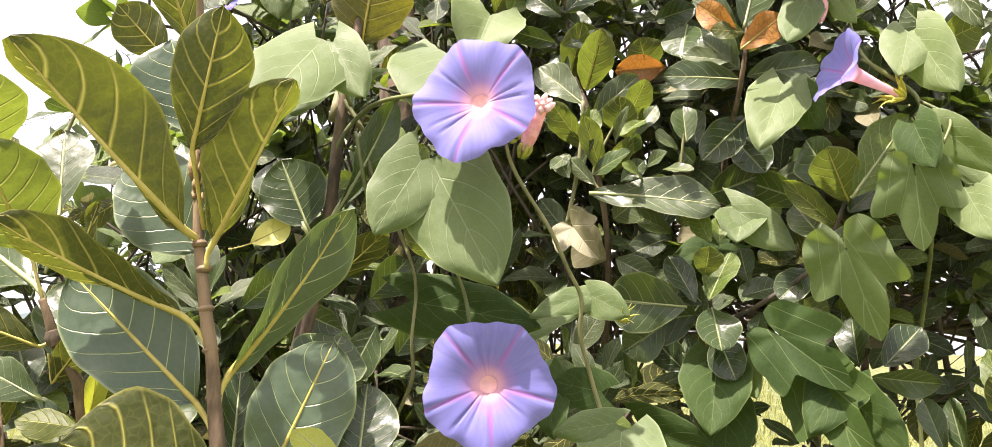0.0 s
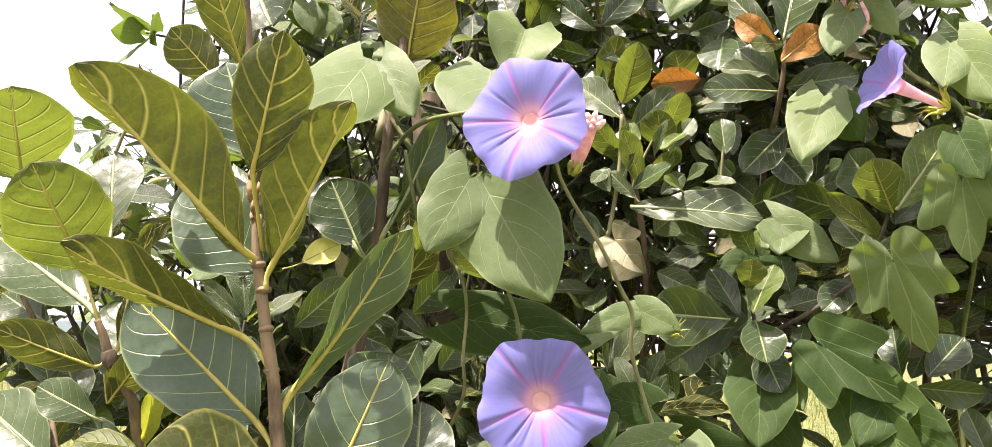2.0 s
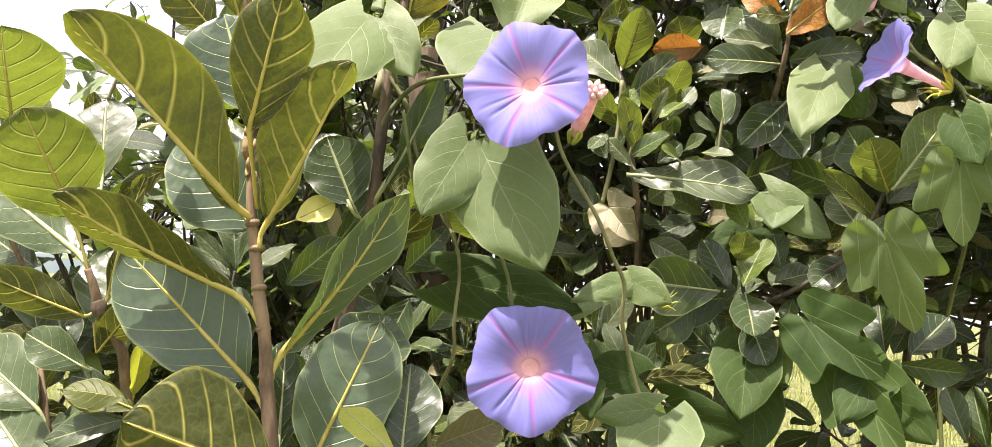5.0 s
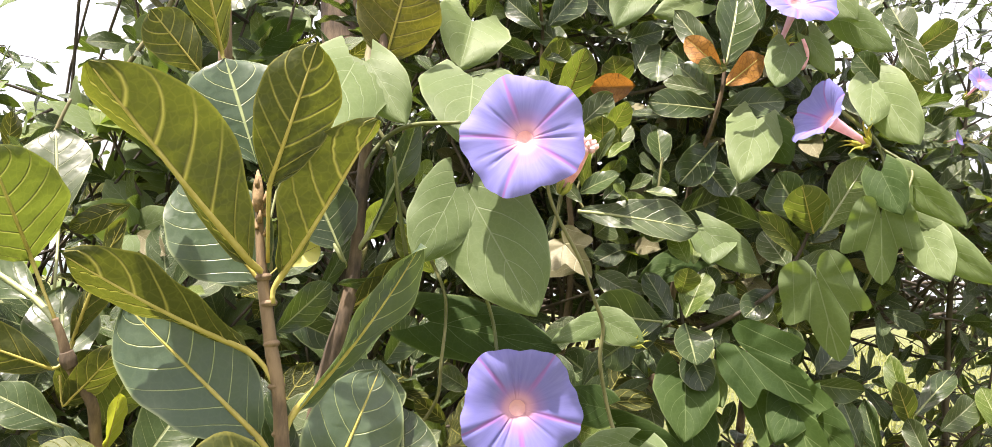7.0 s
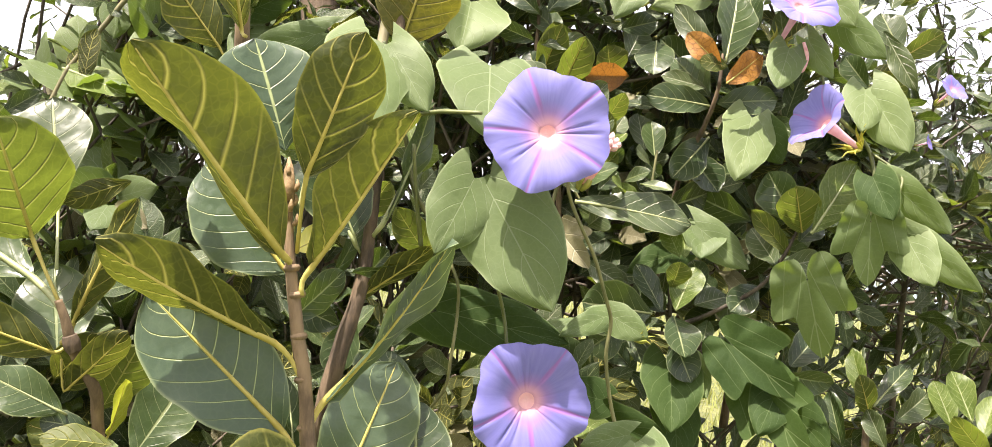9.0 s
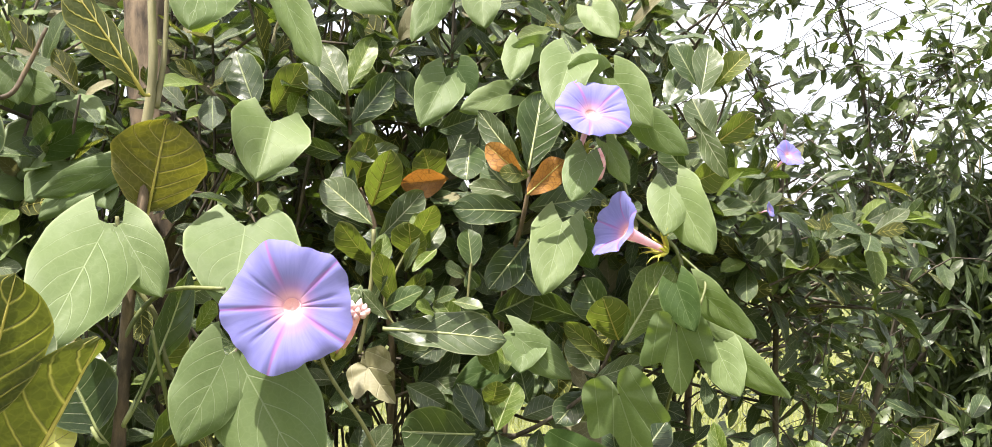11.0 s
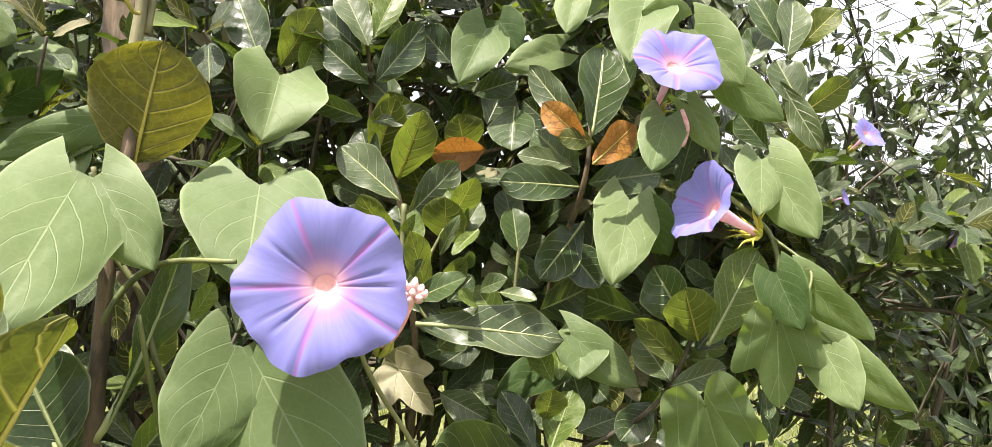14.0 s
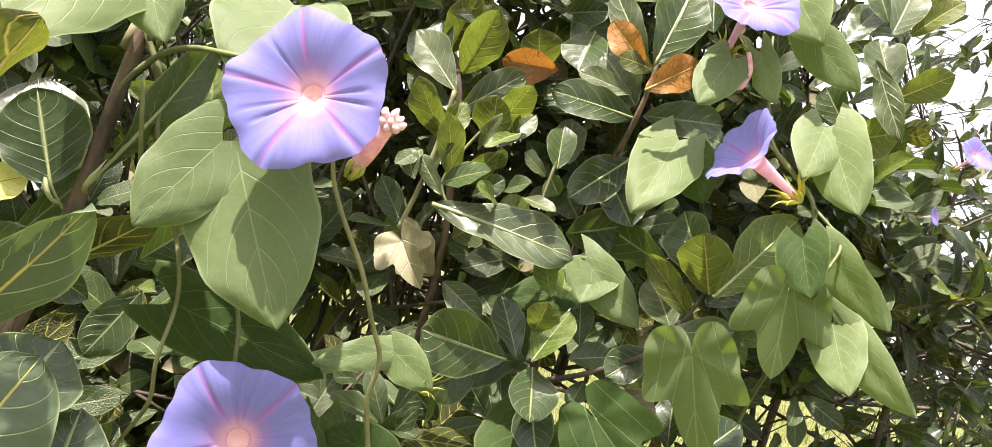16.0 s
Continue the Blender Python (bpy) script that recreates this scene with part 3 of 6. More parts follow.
# ---- second fig plant, behind the first ----
fig_second = thing("young_fig_plant", "slender brown-stemmed fig plant behind the front one", "plant", "fig plants", (-0.229, 0.630, 0))
tube("stem", stem_to_ground([(-0.2027, 0.66, 1.749, 0.0037), (-0.2087, 0.65, 1.6805, 0.0041), (-0.2128, 0.645, 1.6266, 0.0045), (-0.214, 0.64, 1.5795, 0.005), (-0.2152, 0.635, 1.5337, 0.0054), (-0.2197, 0.63, 1.4939, 0.0058), (-0.2289, 0.63, 1.4549, 0.0067), (-0.2373, 0.63, 1.4069, 0.0072)]), BARK_BROWN, fig_second, sides=8, lumps=0.2)
tube("stem", [(-0.2086, 0.68, 1.9025, 0.0034), (-0.2078, 0.68, 1.8612, 0.0033), (-0.2061, 0.68, 1.8203, 0.0036), (-0.2083, 0.68, 1.7872, 0.0040), (-0.2168, 0.68, 1.719, 0.0043), (-0.2239, 0.66, 1.6353, 0.0044)], STEM_OLIVE, fig_second, sides=8, lumps=0.1)
tube("branch", [(-0.1974, 0.685, 1.8999, 0.0017), (-0.198, 0.685, 1.8529, 0.0020), (-0.1994, 0.685, 1.8219, 0.0024), (-0.2034, 0.682, 1.7852, 0.0026)], STEM_OLIVE, fig_second, sides=8)
leaf(fig_second, "oval", (-0.2036, 0.6599, 1.7004), (-0.186, 0.6336, 1.768), (0.06, -0.92, -0.38), 0.0694, 0.05, -8, FIG_SPOT, stalk=(-0.2042, 0.645, 1.6739), rib=RIB_YELLOW)
leaf(fig_second, "fig", (-0.2077, 0.645, 1.792), (-0.2542, 0.62, 1.8632), (0.73, -0.64, 0.25), 0.0419, 0.08, -14, FIG_UNDER, stalk=(-0.2033, 0.655, 1.7895), rib=RIB_YELLOW)
leaf(fig_second, "oval", (-0.2262, 0.6219, 1.5422), (-0.2522, 0.6271, 1.5941), (0.15, -0.97, 0.17), 0.0526, 0.05, 6, FIG_TOP, stalk=(-0.2198, 0.635, 1.5286), rib=RIB_GREEN)
leaf(fig_second, "fig", (-0.2062, 0.6239, 1.5521), (-0.1742, 0.6692, 1.6576), (0.9, -0.43, -0.09), 0.0331, 0.12, 10, FIG_TOP, stalk=(-0.2119, 0.64, 1.5395), rib=RIB_GREEN)
leaf(fig_second, "fig", (-0.22, 0.6397, 1.4955), (-0.1641, 0.6255, 1.5415), (0.42, -0.59, -0.69), 0.0310, 0.1, -10, FIG_UNDER, stalk=(-0.2189, 0.63, 1.4843), rib=RIB_YELLOW)
leaf(fig_second, "fig", (-0.2482, 0.6187, 1.4916), (-0.2171, 0.6569, 1.5621), (0.81, -0.58, -0.04), 0.0197, 0.1, 8, FIG_TOP)
leaf(fig_second, "fig", (-0.2256, 0.62, 1.5151), (-0.1756, 0.64, 1.5261), (0.39, -0.56, -0.73), 0.0137, 0.1, 8, FIG_TOP)
leaf(fig_second, "fig", (-0.2265, 0.6194, 1.5387), (-0.2676, 0.6559, 1.6027), (0.1, -0.83, 0.54), 0.0519, 0.05, 6, FIG_TOP, stalk=(-0.2228, 0.63, 1.5334), rib=RIB_GREEN)
leaf(fig_second, "fig", (-0.2007, 0.5774, 1.42), (-0.1911, 0.6114, 1.4607), (0.4, -0.75, 0.53), 0.0540, 0.05, 6, FIG_TOP)
leaf(fig_second, "fig", (-0.3274, 0.58, 1.6594), (-0.3587, 0.56, 1.6957), (0.36, -0.91, -0.19), 0.0377, 0.05, -10, FIG_UNDER, stalk=(-0.3209, 0.585, 1.6463), rib=RIB_YELLOW)
leaf(fig_second, "fig", (-0.3165, 0.5914, 1.6774), (-0.3306, 0.5454, 1.7518), (0.54, -0.76, -0.37), 0.0361, 0.05, -10, FIG_UNDER, stalk=(-0.3121, 0.585, 1.671), rib=RIB_YELLOW)
tube("stem", [(-0.3306, 0.6, 1.8176, 0.0043), (-0.3271, 0.6, 1.7832, 0.0047), (-0.3231, 0.6, 1.7447, 0.0047), (-0.3199, 0.605, 1.7071, 0.0051), (-0.3175, 0.61, 1.669, 0.0056), (-0.3159, 0.64, 1.5859, 0.0058)], BARK_RED, fig_second, sides=8, lumps=0.12)
tube("branch", [(-0.2667, 0.62, 1.8285, 0.0013), (-0.2789, 0.62, 1.7983, 0.0018), (-0.2885, 0.615, 1.7779, 0.0018), (-0.3108, 0.61, 1.7716, 0.0022), (-0.3185, 0.605, 1.7504, 0.0024), (-0.3228, 0.6, 1.7319, 0.0025)], BARK_BROWN, fig_second, sides=8)


# ---- fig plant at the rim of the thicket ----
fig_side = thing("young_fig_plant", "fig plant with broad olive leaves lit from behind", "plant", "fig plants", (-0.427, 0.700, 0))
tube("stem", stem_to_ground([(-0.4147, 0.59, 1.4809, 0.0026), (-0.41, 0.592, 1.4695, 0.0031), (-0.4055, 0.595, 1.4544, 0.0038), (-0.3985, 0.6, 1.4374, 0.004), (-0.3894, 0.605, 1.4215, 0.0043), (-0.3866, 0.61, 1.3979, 0.0043), (-0.3765, 0.615, 1.3422, 0.0047)]), BARK_RED, fig_side, sides=8, lumps=0.2)
tube("node", [(-0.4062, 0.593, 1.458, 0.0042), (-0.4042, 0.594, 1.4525, 0.0052), (-0.4016, 0.595, 1.4471, 0.0042)], BARK_BROWN, fig_side, sides=8, lumps=0.5)
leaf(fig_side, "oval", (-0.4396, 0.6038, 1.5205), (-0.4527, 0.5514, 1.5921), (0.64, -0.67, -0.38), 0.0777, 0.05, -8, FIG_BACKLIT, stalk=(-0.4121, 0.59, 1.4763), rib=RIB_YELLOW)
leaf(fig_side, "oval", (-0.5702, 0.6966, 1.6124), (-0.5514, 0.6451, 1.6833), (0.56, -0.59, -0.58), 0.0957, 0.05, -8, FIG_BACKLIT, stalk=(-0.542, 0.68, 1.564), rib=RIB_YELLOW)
leaf(fig_side, "fig", (-0.4353, 0.63, 1.5545), (-0.4552, 0.655, 1.6255), (0.21, -0.9, 0.38), 0.0502, 0.08, 10, FIG_PALE, stalk=(-0.4209, 0.6, 1.501), rib=RIB_GREEN)
leaf(fig_side, "fig", (-0.4407, 0.6191, 1.4925), (-0.5695, 0.6614, 1.5606), (-0.09, -0.91, 0.39), 0.0581, 0.05, 6, FIG_TOP, stalk=(-0.4133, 0.592, 1.4755), rib=RIB_GREEN)
leaf(fig_side, "fig", (-0.4128, 0.5905, 1.4463), (-0.4777, 0.5617, 1.4738), (0.3, -0.92, -0.26), 0.0342, 0.12, -12, FIG_UNDER, stalk=(-0.4058, 0.594, 1.4534), rib=RIB_YELLOW)
leaf(fig_side, "fig", (-0.3936, 0.6555, 1.5695), (-0.4436, 0.6717, 1.5488), (-0.24, -0.96, -0.16), 0.0212, 0.1, -10, FIG_UNDER)
leaf(fig_side, "fig", (-0.4123, 0.618, 1.4624), (-0.3691, 0.578, 1.5523), (-0.46, -0.87, -0.16), 0.0261, 0.1, -16, FIG_UNDER, stalk=(-0.4114, 0.597, 1.4522), rib=RIB_YELLOW)
leaf(fig_side, "fig", (-0.4248, 0.6378, 1.4319), (-0.4459, 0.6733, 1.5026), (0.2, -0.85, 0.49), 0.0540, 0.05, 6, FIG_TOP)
leaf(fig_side, "fig", (-0.4082, 0.6033, 1.4196), (-0.3678, 0.5876, 1.4634), (0.24, -0.82, -0.52), 0.0276, 0.1, -10, FIG_UNDER, stalk=(-0.4112, 0.6, 1.4413), rib=RIB_YELLOW)
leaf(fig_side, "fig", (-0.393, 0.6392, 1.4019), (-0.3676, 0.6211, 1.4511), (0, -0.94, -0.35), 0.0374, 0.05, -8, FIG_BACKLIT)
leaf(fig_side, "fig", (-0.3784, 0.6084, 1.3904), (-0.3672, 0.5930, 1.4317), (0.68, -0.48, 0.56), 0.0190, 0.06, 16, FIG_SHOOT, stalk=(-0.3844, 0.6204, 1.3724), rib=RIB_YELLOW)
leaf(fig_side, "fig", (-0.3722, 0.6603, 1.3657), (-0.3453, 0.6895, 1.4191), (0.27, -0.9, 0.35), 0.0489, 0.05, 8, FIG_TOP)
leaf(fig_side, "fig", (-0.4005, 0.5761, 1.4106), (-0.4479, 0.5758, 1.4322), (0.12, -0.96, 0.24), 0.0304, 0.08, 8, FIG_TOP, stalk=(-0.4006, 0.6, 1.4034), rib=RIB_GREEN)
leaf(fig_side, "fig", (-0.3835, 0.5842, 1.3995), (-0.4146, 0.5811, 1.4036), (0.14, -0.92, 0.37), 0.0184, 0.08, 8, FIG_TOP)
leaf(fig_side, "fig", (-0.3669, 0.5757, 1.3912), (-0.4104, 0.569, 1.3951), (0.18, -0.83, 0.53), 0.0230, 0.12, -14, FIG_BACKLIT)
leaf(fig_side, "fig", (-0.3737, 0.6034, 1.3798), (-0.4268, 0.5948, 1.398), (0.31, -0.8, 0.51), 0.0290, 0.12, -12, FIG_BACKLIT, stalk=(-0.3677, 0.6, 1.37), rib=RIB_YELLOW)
leaf(fig_side, "fig", (-0.3672, 0.5834, 1.3763), (-0.4207, 0.5699, 1.3575), (0.04, -0.87, 0.5), 0.0234, 0.12, 10, FIG_TOP)
leaf(fig_side, "fig", (-0.4488, 0.6, 1.3757), (-0.5256, 0.62, 1.4174), (0.05, -0.87, 0.5), 0.0582, 0.05, 8, FIG_TOP, stalk=(-0.4407, 0.6, 1.3647), rib=RIB_GREEN)
leaf(fig_side, "fig", (-0.4319, 0.5825, 1.3314), (-0.4864, 0.6012, 1.3729), (0.16, -0.8, 0.58), 0.0512, 0.1, 10, FIG_TOP)
leaf(fig_side, "fig", (-0.3, 0.5759, 1.3367), (-0.3717, 0.5861, 1.3592), (-0.02, -0.93, 0.36), 0.0446, 0.1, 10, FIG_TOP)
leaf(fig_side, "fig", (-0.4897, 0.6692, 1.3812), (-0.4978, 0.6462, 1.4289), (0.65, -0.72, -0.24), 0.0375, 0.05, -6, FIG_UNDER)
leaf(fig_side, "fig", (-0.4258, 0.637, 1.4224), (-0.3958, 0.6196, 1.4575), (0.29, -0.73, -0.61), 0.0307, 0.08, -10, FIG_UNDER)
leaf(fig_side, "fig", (-0.506, 0.6725, 1.4283), (-0.5321, 0.6913, 1.473), (0.38, -0.75, 0.54), 0.0348, 0.05, 6, FIG_TOP)
leaf(fig_side, "fig", (-0.4891, 0.6928, 1.4076), (-0.5184, 0.7108, 1.45), (0.31, -0.78, 0.55), 0.0389, 0.05, 6, FIG_TOP)
leaf(fig_side, "fig", (-0.5303, 0.6956, 1.4823), (-0.5848, 0.7066, 1.5089), (-0.02, -0.94, 0.35), 0.0396, 0.05, 6, FIG_TOP)
tube("branch", stem_to_ground([(-0.4788, 0.64, 1.4099, 0.0018), (-0.46, 0.62, 1.3875, 0.0029), (-0.4488, 0.61, 1.3701, 0.0034), (-0.4416, 0.61, 1.3378, 0.0038)]), BARK_RED, fig_side, sides=8)
tube("branch", [(-0.5552, 0.68, 1.5186, 0.0017), (-0.5403, 0.68, 1.4972, 0.0022), (-0.5311, 0.68, 1.4811, 0.0025), (-0.521, 0.68, 1.449, 0.0027), (-0.5038, 0.68, 1.407, 0.0027)], BARK_RED, fig_side, sides=8)
tube("branch", [(-0.4481, 0.66, 1.6514, 0.0013), (-0.4559, 0.66, 1.6291, 0.0016), (-0.4629, 0.66, 1.6015, 0.0016), (-0.4539, 0.65, 1.5302, 0.0016)], STEM_OLIVE, fig_side, sides=8)
tube("stem", [(-0.5503, 0.9532, 1.6977, 0.0022), (-0.5232, 0.9454, 1.7362, 0.0025), (-0.4955, 0.9374, 1.7760, 0.0028), (-0.4679, 0.9292, 1.8186, 0.0030), (-0.4505, 0.9226, 1.8606, 0.0030)], STEM_OLIVE, fig_side, sides=7)
leaf(fig_side, "fig", (-0.5460, 0.9418, 1.7038), (-0.4671, 0.8912, 1.6741), (0.1, -0.85, 0.5), 0.0420, 0.08, 8, FIG_LIME, rib=RIB_GREEN)


# ---- morning glory vine ----
vine = thing("morning_glory_vine", "twining morning glory vine with matte heart-shaped leaves", "vine", "", (0.009, 0.660, 0))
tube("stem", stem_to_ground([(-0.0741, 0.6, 1.6, 0.0013), (-0.07, 0.605, 1.5863, 0.0014), (-0.0611, 0.61, 1.5699, 0.0014), (-0.0424, 0.62, 1.5414, 0.0015), (-0.0291, 0.63, 1.5132, 0.0015), (-0.0196, 0.64, 1.4932, 0.0016), (-0.0202, 0.645, 1.4674, 0.0016), (-0.0131, 0.655, 1.4394, 0.0016), (-0.0042, 0.66, 1.4114, 0.0017), (0.0104, 0.66, 1.3751, 0.0017)]), STEM_DULL, vine, sides=8)
tube("stem", stem_to_ground([(-0.2235, 0.65, 1.6961, 0.0015), (-0.221, 0.65, 1.6771, 0.0018), (-0.2137, 0.645, 1.6525, 0.002), (-0.1939, 0.645, 1.622, 0.002), (-0.1852, 0.645, 1.5866, 0.002), (-0.1646, 0.64, 1.5515, 0.0017), (-0.1467, 0.63, 1.5169, 0.0013), (-0.1431, 0.635, 1.4934, 0.0013), (-0.1448, 0.635, 1.4599, 0.0013), (-0.1464, 0.65, 1.431, 0.0014), (-0.1619, 0.67, 1.3997, 0.0014), (-0.1656, 0.67, 1.3798, 0.0015)]), STEM_DULL, vine, sides=8)
tube("stalk", [(-0.22, 0.645, 1.5742, 0.0018), (-0.2131, 0.64, 1.6074, 0.0017), (-0.1976, 0.64, 1.6319, 0.002), (-0.1759, 0.63, 1.6418, 0.0018), (-0.1406, 0.61, 1.6417, 0.0015)], STEM_GREEN, vine, sides=8)
tube("stalk", [(-0.1426, 0.625, 1.5622, 0.0014), (-0.1302, 0.63, 1.5466, 0.0014), (-0.1144, 0.635, 1.5141, 0.0014), (-0.1059, 0.64, 1.4909, 0.0014), (-0.1016, 0.64, 1.4673, 0.0014)], STEM_GREEN, vine, sides=8)
tube("stalk", [(-0.2175, 0.6180, 1.6885, 0.0013), (-0.2120, 0.6300, 1.6650, 0.0015), (-0.2015, 0.6350, 1.6400, 0.0018)], STEM_GREEN, vine, sides=8)
tube("stalk", [(-0.1892, 0.61, 1.6129, 0.0013), (-0.1833, 0.62, 1.5767, 0.0016), (-0.1749, 0.63, 1.5348, 0.0018)], STEM_GREEN, vine, sides=8)
leaf(vine, "heart", (-0.2235, 0.6140, 1.6835), (-0.2420, 0.5400, 1.6030), (0.30, -0.80, 0.50), 0.0680, 0.08, 8, VINE_TOP)
leaf(vine, "heart", (-0.2130, 0.6163, 1.6855), (-0.1816, 0.6004, 1.6363), (-0.2, -0.85, 0.49), 0.0425, 0.1, 10, VINE_TOP)
leaf(vine, "heart", (-0.1314, 0.655, 1.6896), (-0.1356, 0.61, 1.6287), (0.07, -0.8, 0.59), 0.0838, 0.08, 8, VINE_TOP)
leaf(vine, "heart", (-0.1405, 0.622, 1.5935), (-0.1679, 0.598, 1.5335), (0.28, -0.93, 0.24), 0.0529, 0.08, 8, VINE_TOP)
leaf(vine, "heart", (-0.131, 0.622, 1.5898), (-0.077, 0.6, 1.4989), (-0.15, -0.98, 0.15), 0.0828, 0.08, 10, VINE_TOP)
leaf(vine, "heart", (-0.1552, 0.67, 1.4899), (-0.0498, 0.65, 1.4724), (-0.15, -0.97, 0.18), 0.0532, 0.12, 8, VINE_SHADED)
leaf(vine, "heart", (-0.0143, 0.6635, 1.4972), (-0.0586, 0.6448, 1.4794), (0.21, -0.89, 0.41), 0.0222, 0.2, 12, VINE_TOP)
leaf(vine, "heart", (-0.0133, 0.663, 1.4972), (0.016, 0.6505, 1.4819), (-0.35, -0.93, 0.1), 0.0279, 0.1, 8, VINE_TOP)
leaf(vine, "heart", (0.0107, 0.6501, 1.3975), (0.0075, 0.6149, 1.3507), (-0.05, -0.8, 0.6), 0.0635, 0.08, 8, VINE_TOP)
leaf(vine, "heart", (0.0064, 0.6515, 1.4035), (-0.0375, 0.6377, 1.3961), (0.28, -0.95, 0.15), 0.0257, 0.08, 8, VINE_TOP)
leaf(vine, "heart", (-0.0039, 0.6985, 1.4236), (-0.0446, 0.7022, 1.4308), (-0.08, -1, 0.06), 0.0357, 0.08, 8, VINE_SHADED)
leaf(vine, "heart", (-0.0501, 0.7099, 1.4353), (-0.0399, 0.6851, 1.3875), (-0.07, -0.89, 0.45), 0.0356, 0.08, 8, VINE_SHADED)
part("calyx", calyx_mesh(0.012, 8, 0.7, 5), vine, "spiky green seed calyx", pose(*(0.0088, 0.66, 1.4799), 60, 20, 30))


# ---- morning glory on the thicket ----
vine_far = thing("morning_glory_vine", "morning glory vine climbing over the fig thicket", "vine", "", (0.259, 0.740, 0))
tube("stem", stem_to_ground([(0.1991, 0.75, 1.7924, 0.0011), (0.2045, 0.74, 1.7425, 0.0013), (0.2158, 0.735, 1.7064, 0.0018), (0.2535, 0.735, 1.676, 0.0019), (0.2599, 0.73, 1.6354, 0.0019), (0.2588, 0.735, 1.5999, 0.0018), (0.2842, 0.8, 1.56, 0.0019), (0.3102, 0.9, 1.5104, 0.0022), (0.3169, 0.95, 1.4451, 0.0023)]), STEM_GREEN, vine_far, sides=8)
tube("stalk", [(0.2535, 0.735, 1.676, 0.0013), (0.2283, 0.735, 1.6977, 0.0013), (0.2108, 0.735, 1.7075, 0.0012)], STEM_GREEN, vine_far, sides=8)
tube("stalk", [(0.2566, 0.735, 1.6713, 0.0013), (0.2663, 0.7, 1.6462, 0.0013), (0.2575, 0.69, 1.6233, 0.0012)], STEM_GREEN, vine_far, sides=8)
leaf(vine_far, "heart", (0.1581, 0.7883, 1.7036), (0.129, 0.7481, 1.6353), (-0.04, -0.85, 0.52), 0.0560, 0.1, 10, VINE_TOP)
leaf(vine_far, "heart", (0.1713, 0.7924, 1.6961), (0.1856, 0.7739, 1.6576), (-0.62, -0.77, 0.14), 0.0403, 0.1, 8, VINE_SHADED)
leaf(vine_far, "heart", (0.2535, 0.744, 1.7348), (0.2357, 0.7165, 1.6873), (-0.07, -0.85, 0.52), 0.0417, 0.08, 8, VINE_TOP)
leaf(vine_far, "heart", (0.2577, 0.7419, 1.7322), (0.2739, 0.7021, 1.6693), (-0.76, -0.62, 0.19), 0.0505, 0.08, 10, VINE_TOP)
leaf(vine_far, "lobed", (0.2387, 0.7, 1.6007), (0.2484, 0.716, 1.5399), (-0.33, -0.9, -0.29), 0.0697, 0.08, 6, VINE_TOP)
leaf(vine_far, "heart", (0.2403, 0.7033, 1.6427), (0.2452, 0.6775, 1.6011), (-0.73, -0.62, 0.3), 0.0380, 0.08, 14.2266, VINE_SHADED)
leaf(vine_far, "heart", (0.2631, 0.7036, 1.636), (0.3007, 0.6741, 1.5933), (-0.76, -0.61, -0.25), 0.0361, 0.1, 12, VINE_TOP)
leaf(vine_far, "heart", (0.2743, 0.6994, 1.5903), (0.2811, 0.6659, 1.5452), (-0.77, -0.56, 0.3), 0.0414, 0.1, 5.61672, VINE_TOP)
leaf(vine_far, "heart", (0.2753, 0.6978, 1.5893), (0.3247, 0.6603, 1.5423), (-0.71, -0.67, -0.21), 0.0349, 0.1, 12, VINE_TOP)
leaf(vine_far, "lobed", (0.1902, 0.72, 1.5433), (0.2186, 0.736, 1.4727), (-0.32, -0.89, -0.33), 0.0810, 0.08, 6, VINE_TOP)
leaf(vine_far, "lobed", (0.1485, 0.7792, 1.4745), (0.2005, 0.7412, 1.4288), (-0.5, -0.85, 0.14), 0.0807, 0.1, 11.5297, VINE_SHADED)
leaf(vine_far, "heart", (0.202, 0.7795, 1.4412), (0.1648, 0.7458, 1.3951), (-0.07, -0.78, 0.63), 0.0488, 0.1, 7.49056, VINE_SHADED)
leaf(vine_far, "lobed", (0.1804, 0.7769, 1.4318), (0.2077, 0.7322, 1.3747), (-0.62, -0.74, 0.28), 0.0860, 0.1, 14.8788, VINE_SHADED)
leaf(vine_far, "heart", (0.2037, 0.7847, 1.4275), (0.2409, 0.7504, 1.3808), (-0.61, -0.79, 0.1), 0.0492, 0.1, 13.5431, VINE_SHADED)
leaf(vine_far, "heart", (0.0991, 0.8128, 1.4503), (0.0884, 0.7707, 1.388), (-0.07, -0.82, 0.57), 0.0633, 0.1, 19.7789, VINE_SHADED)
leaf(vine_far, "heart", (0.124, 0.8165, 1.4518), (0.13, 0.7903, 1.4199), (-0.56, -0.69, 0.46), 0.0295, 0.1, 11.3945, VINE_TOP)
leaf(vine_far, "heart", (0.0306, 0.8044, 1.3917), (0.0952, 0.7834, 1.3709), (-0.33, -0.94, -0.09), 0.0467, 0.1, 22.5805, VINE_SHADED)
leaf(vine_far, "heart", (0.109, 0.8222, 1.413), (0.1007, 0.7818, 1.3552), (0.04, -0.82, 0.57), 0.0519, 0.1, 16.177, VINE_SHADED)
leaf(vine_far, "heart", (0.1638, 0.7661, 1.8662), (0.1351, 0.7283, 1.8029), (-0.17, -0.81, 0.56), 0.0551, 0.08, 22.8561, VINE_TOP)
leaf(vine_far, "heart", (0.2035, 0.7594, 1.8428), (0.229, 0.7259, 1.7896), (-0.76, -0.65, 0.05), 0.0500, 0.1, 10, VINE_TOP)
leaf(vine_far, "heart", (0.1871, 0.7538, 1.8447), (0.1547, 0.7518, 1.8517), (0.02, -0.98, -0.2), 0.0368, 0.1, 10, VINE_TOP)
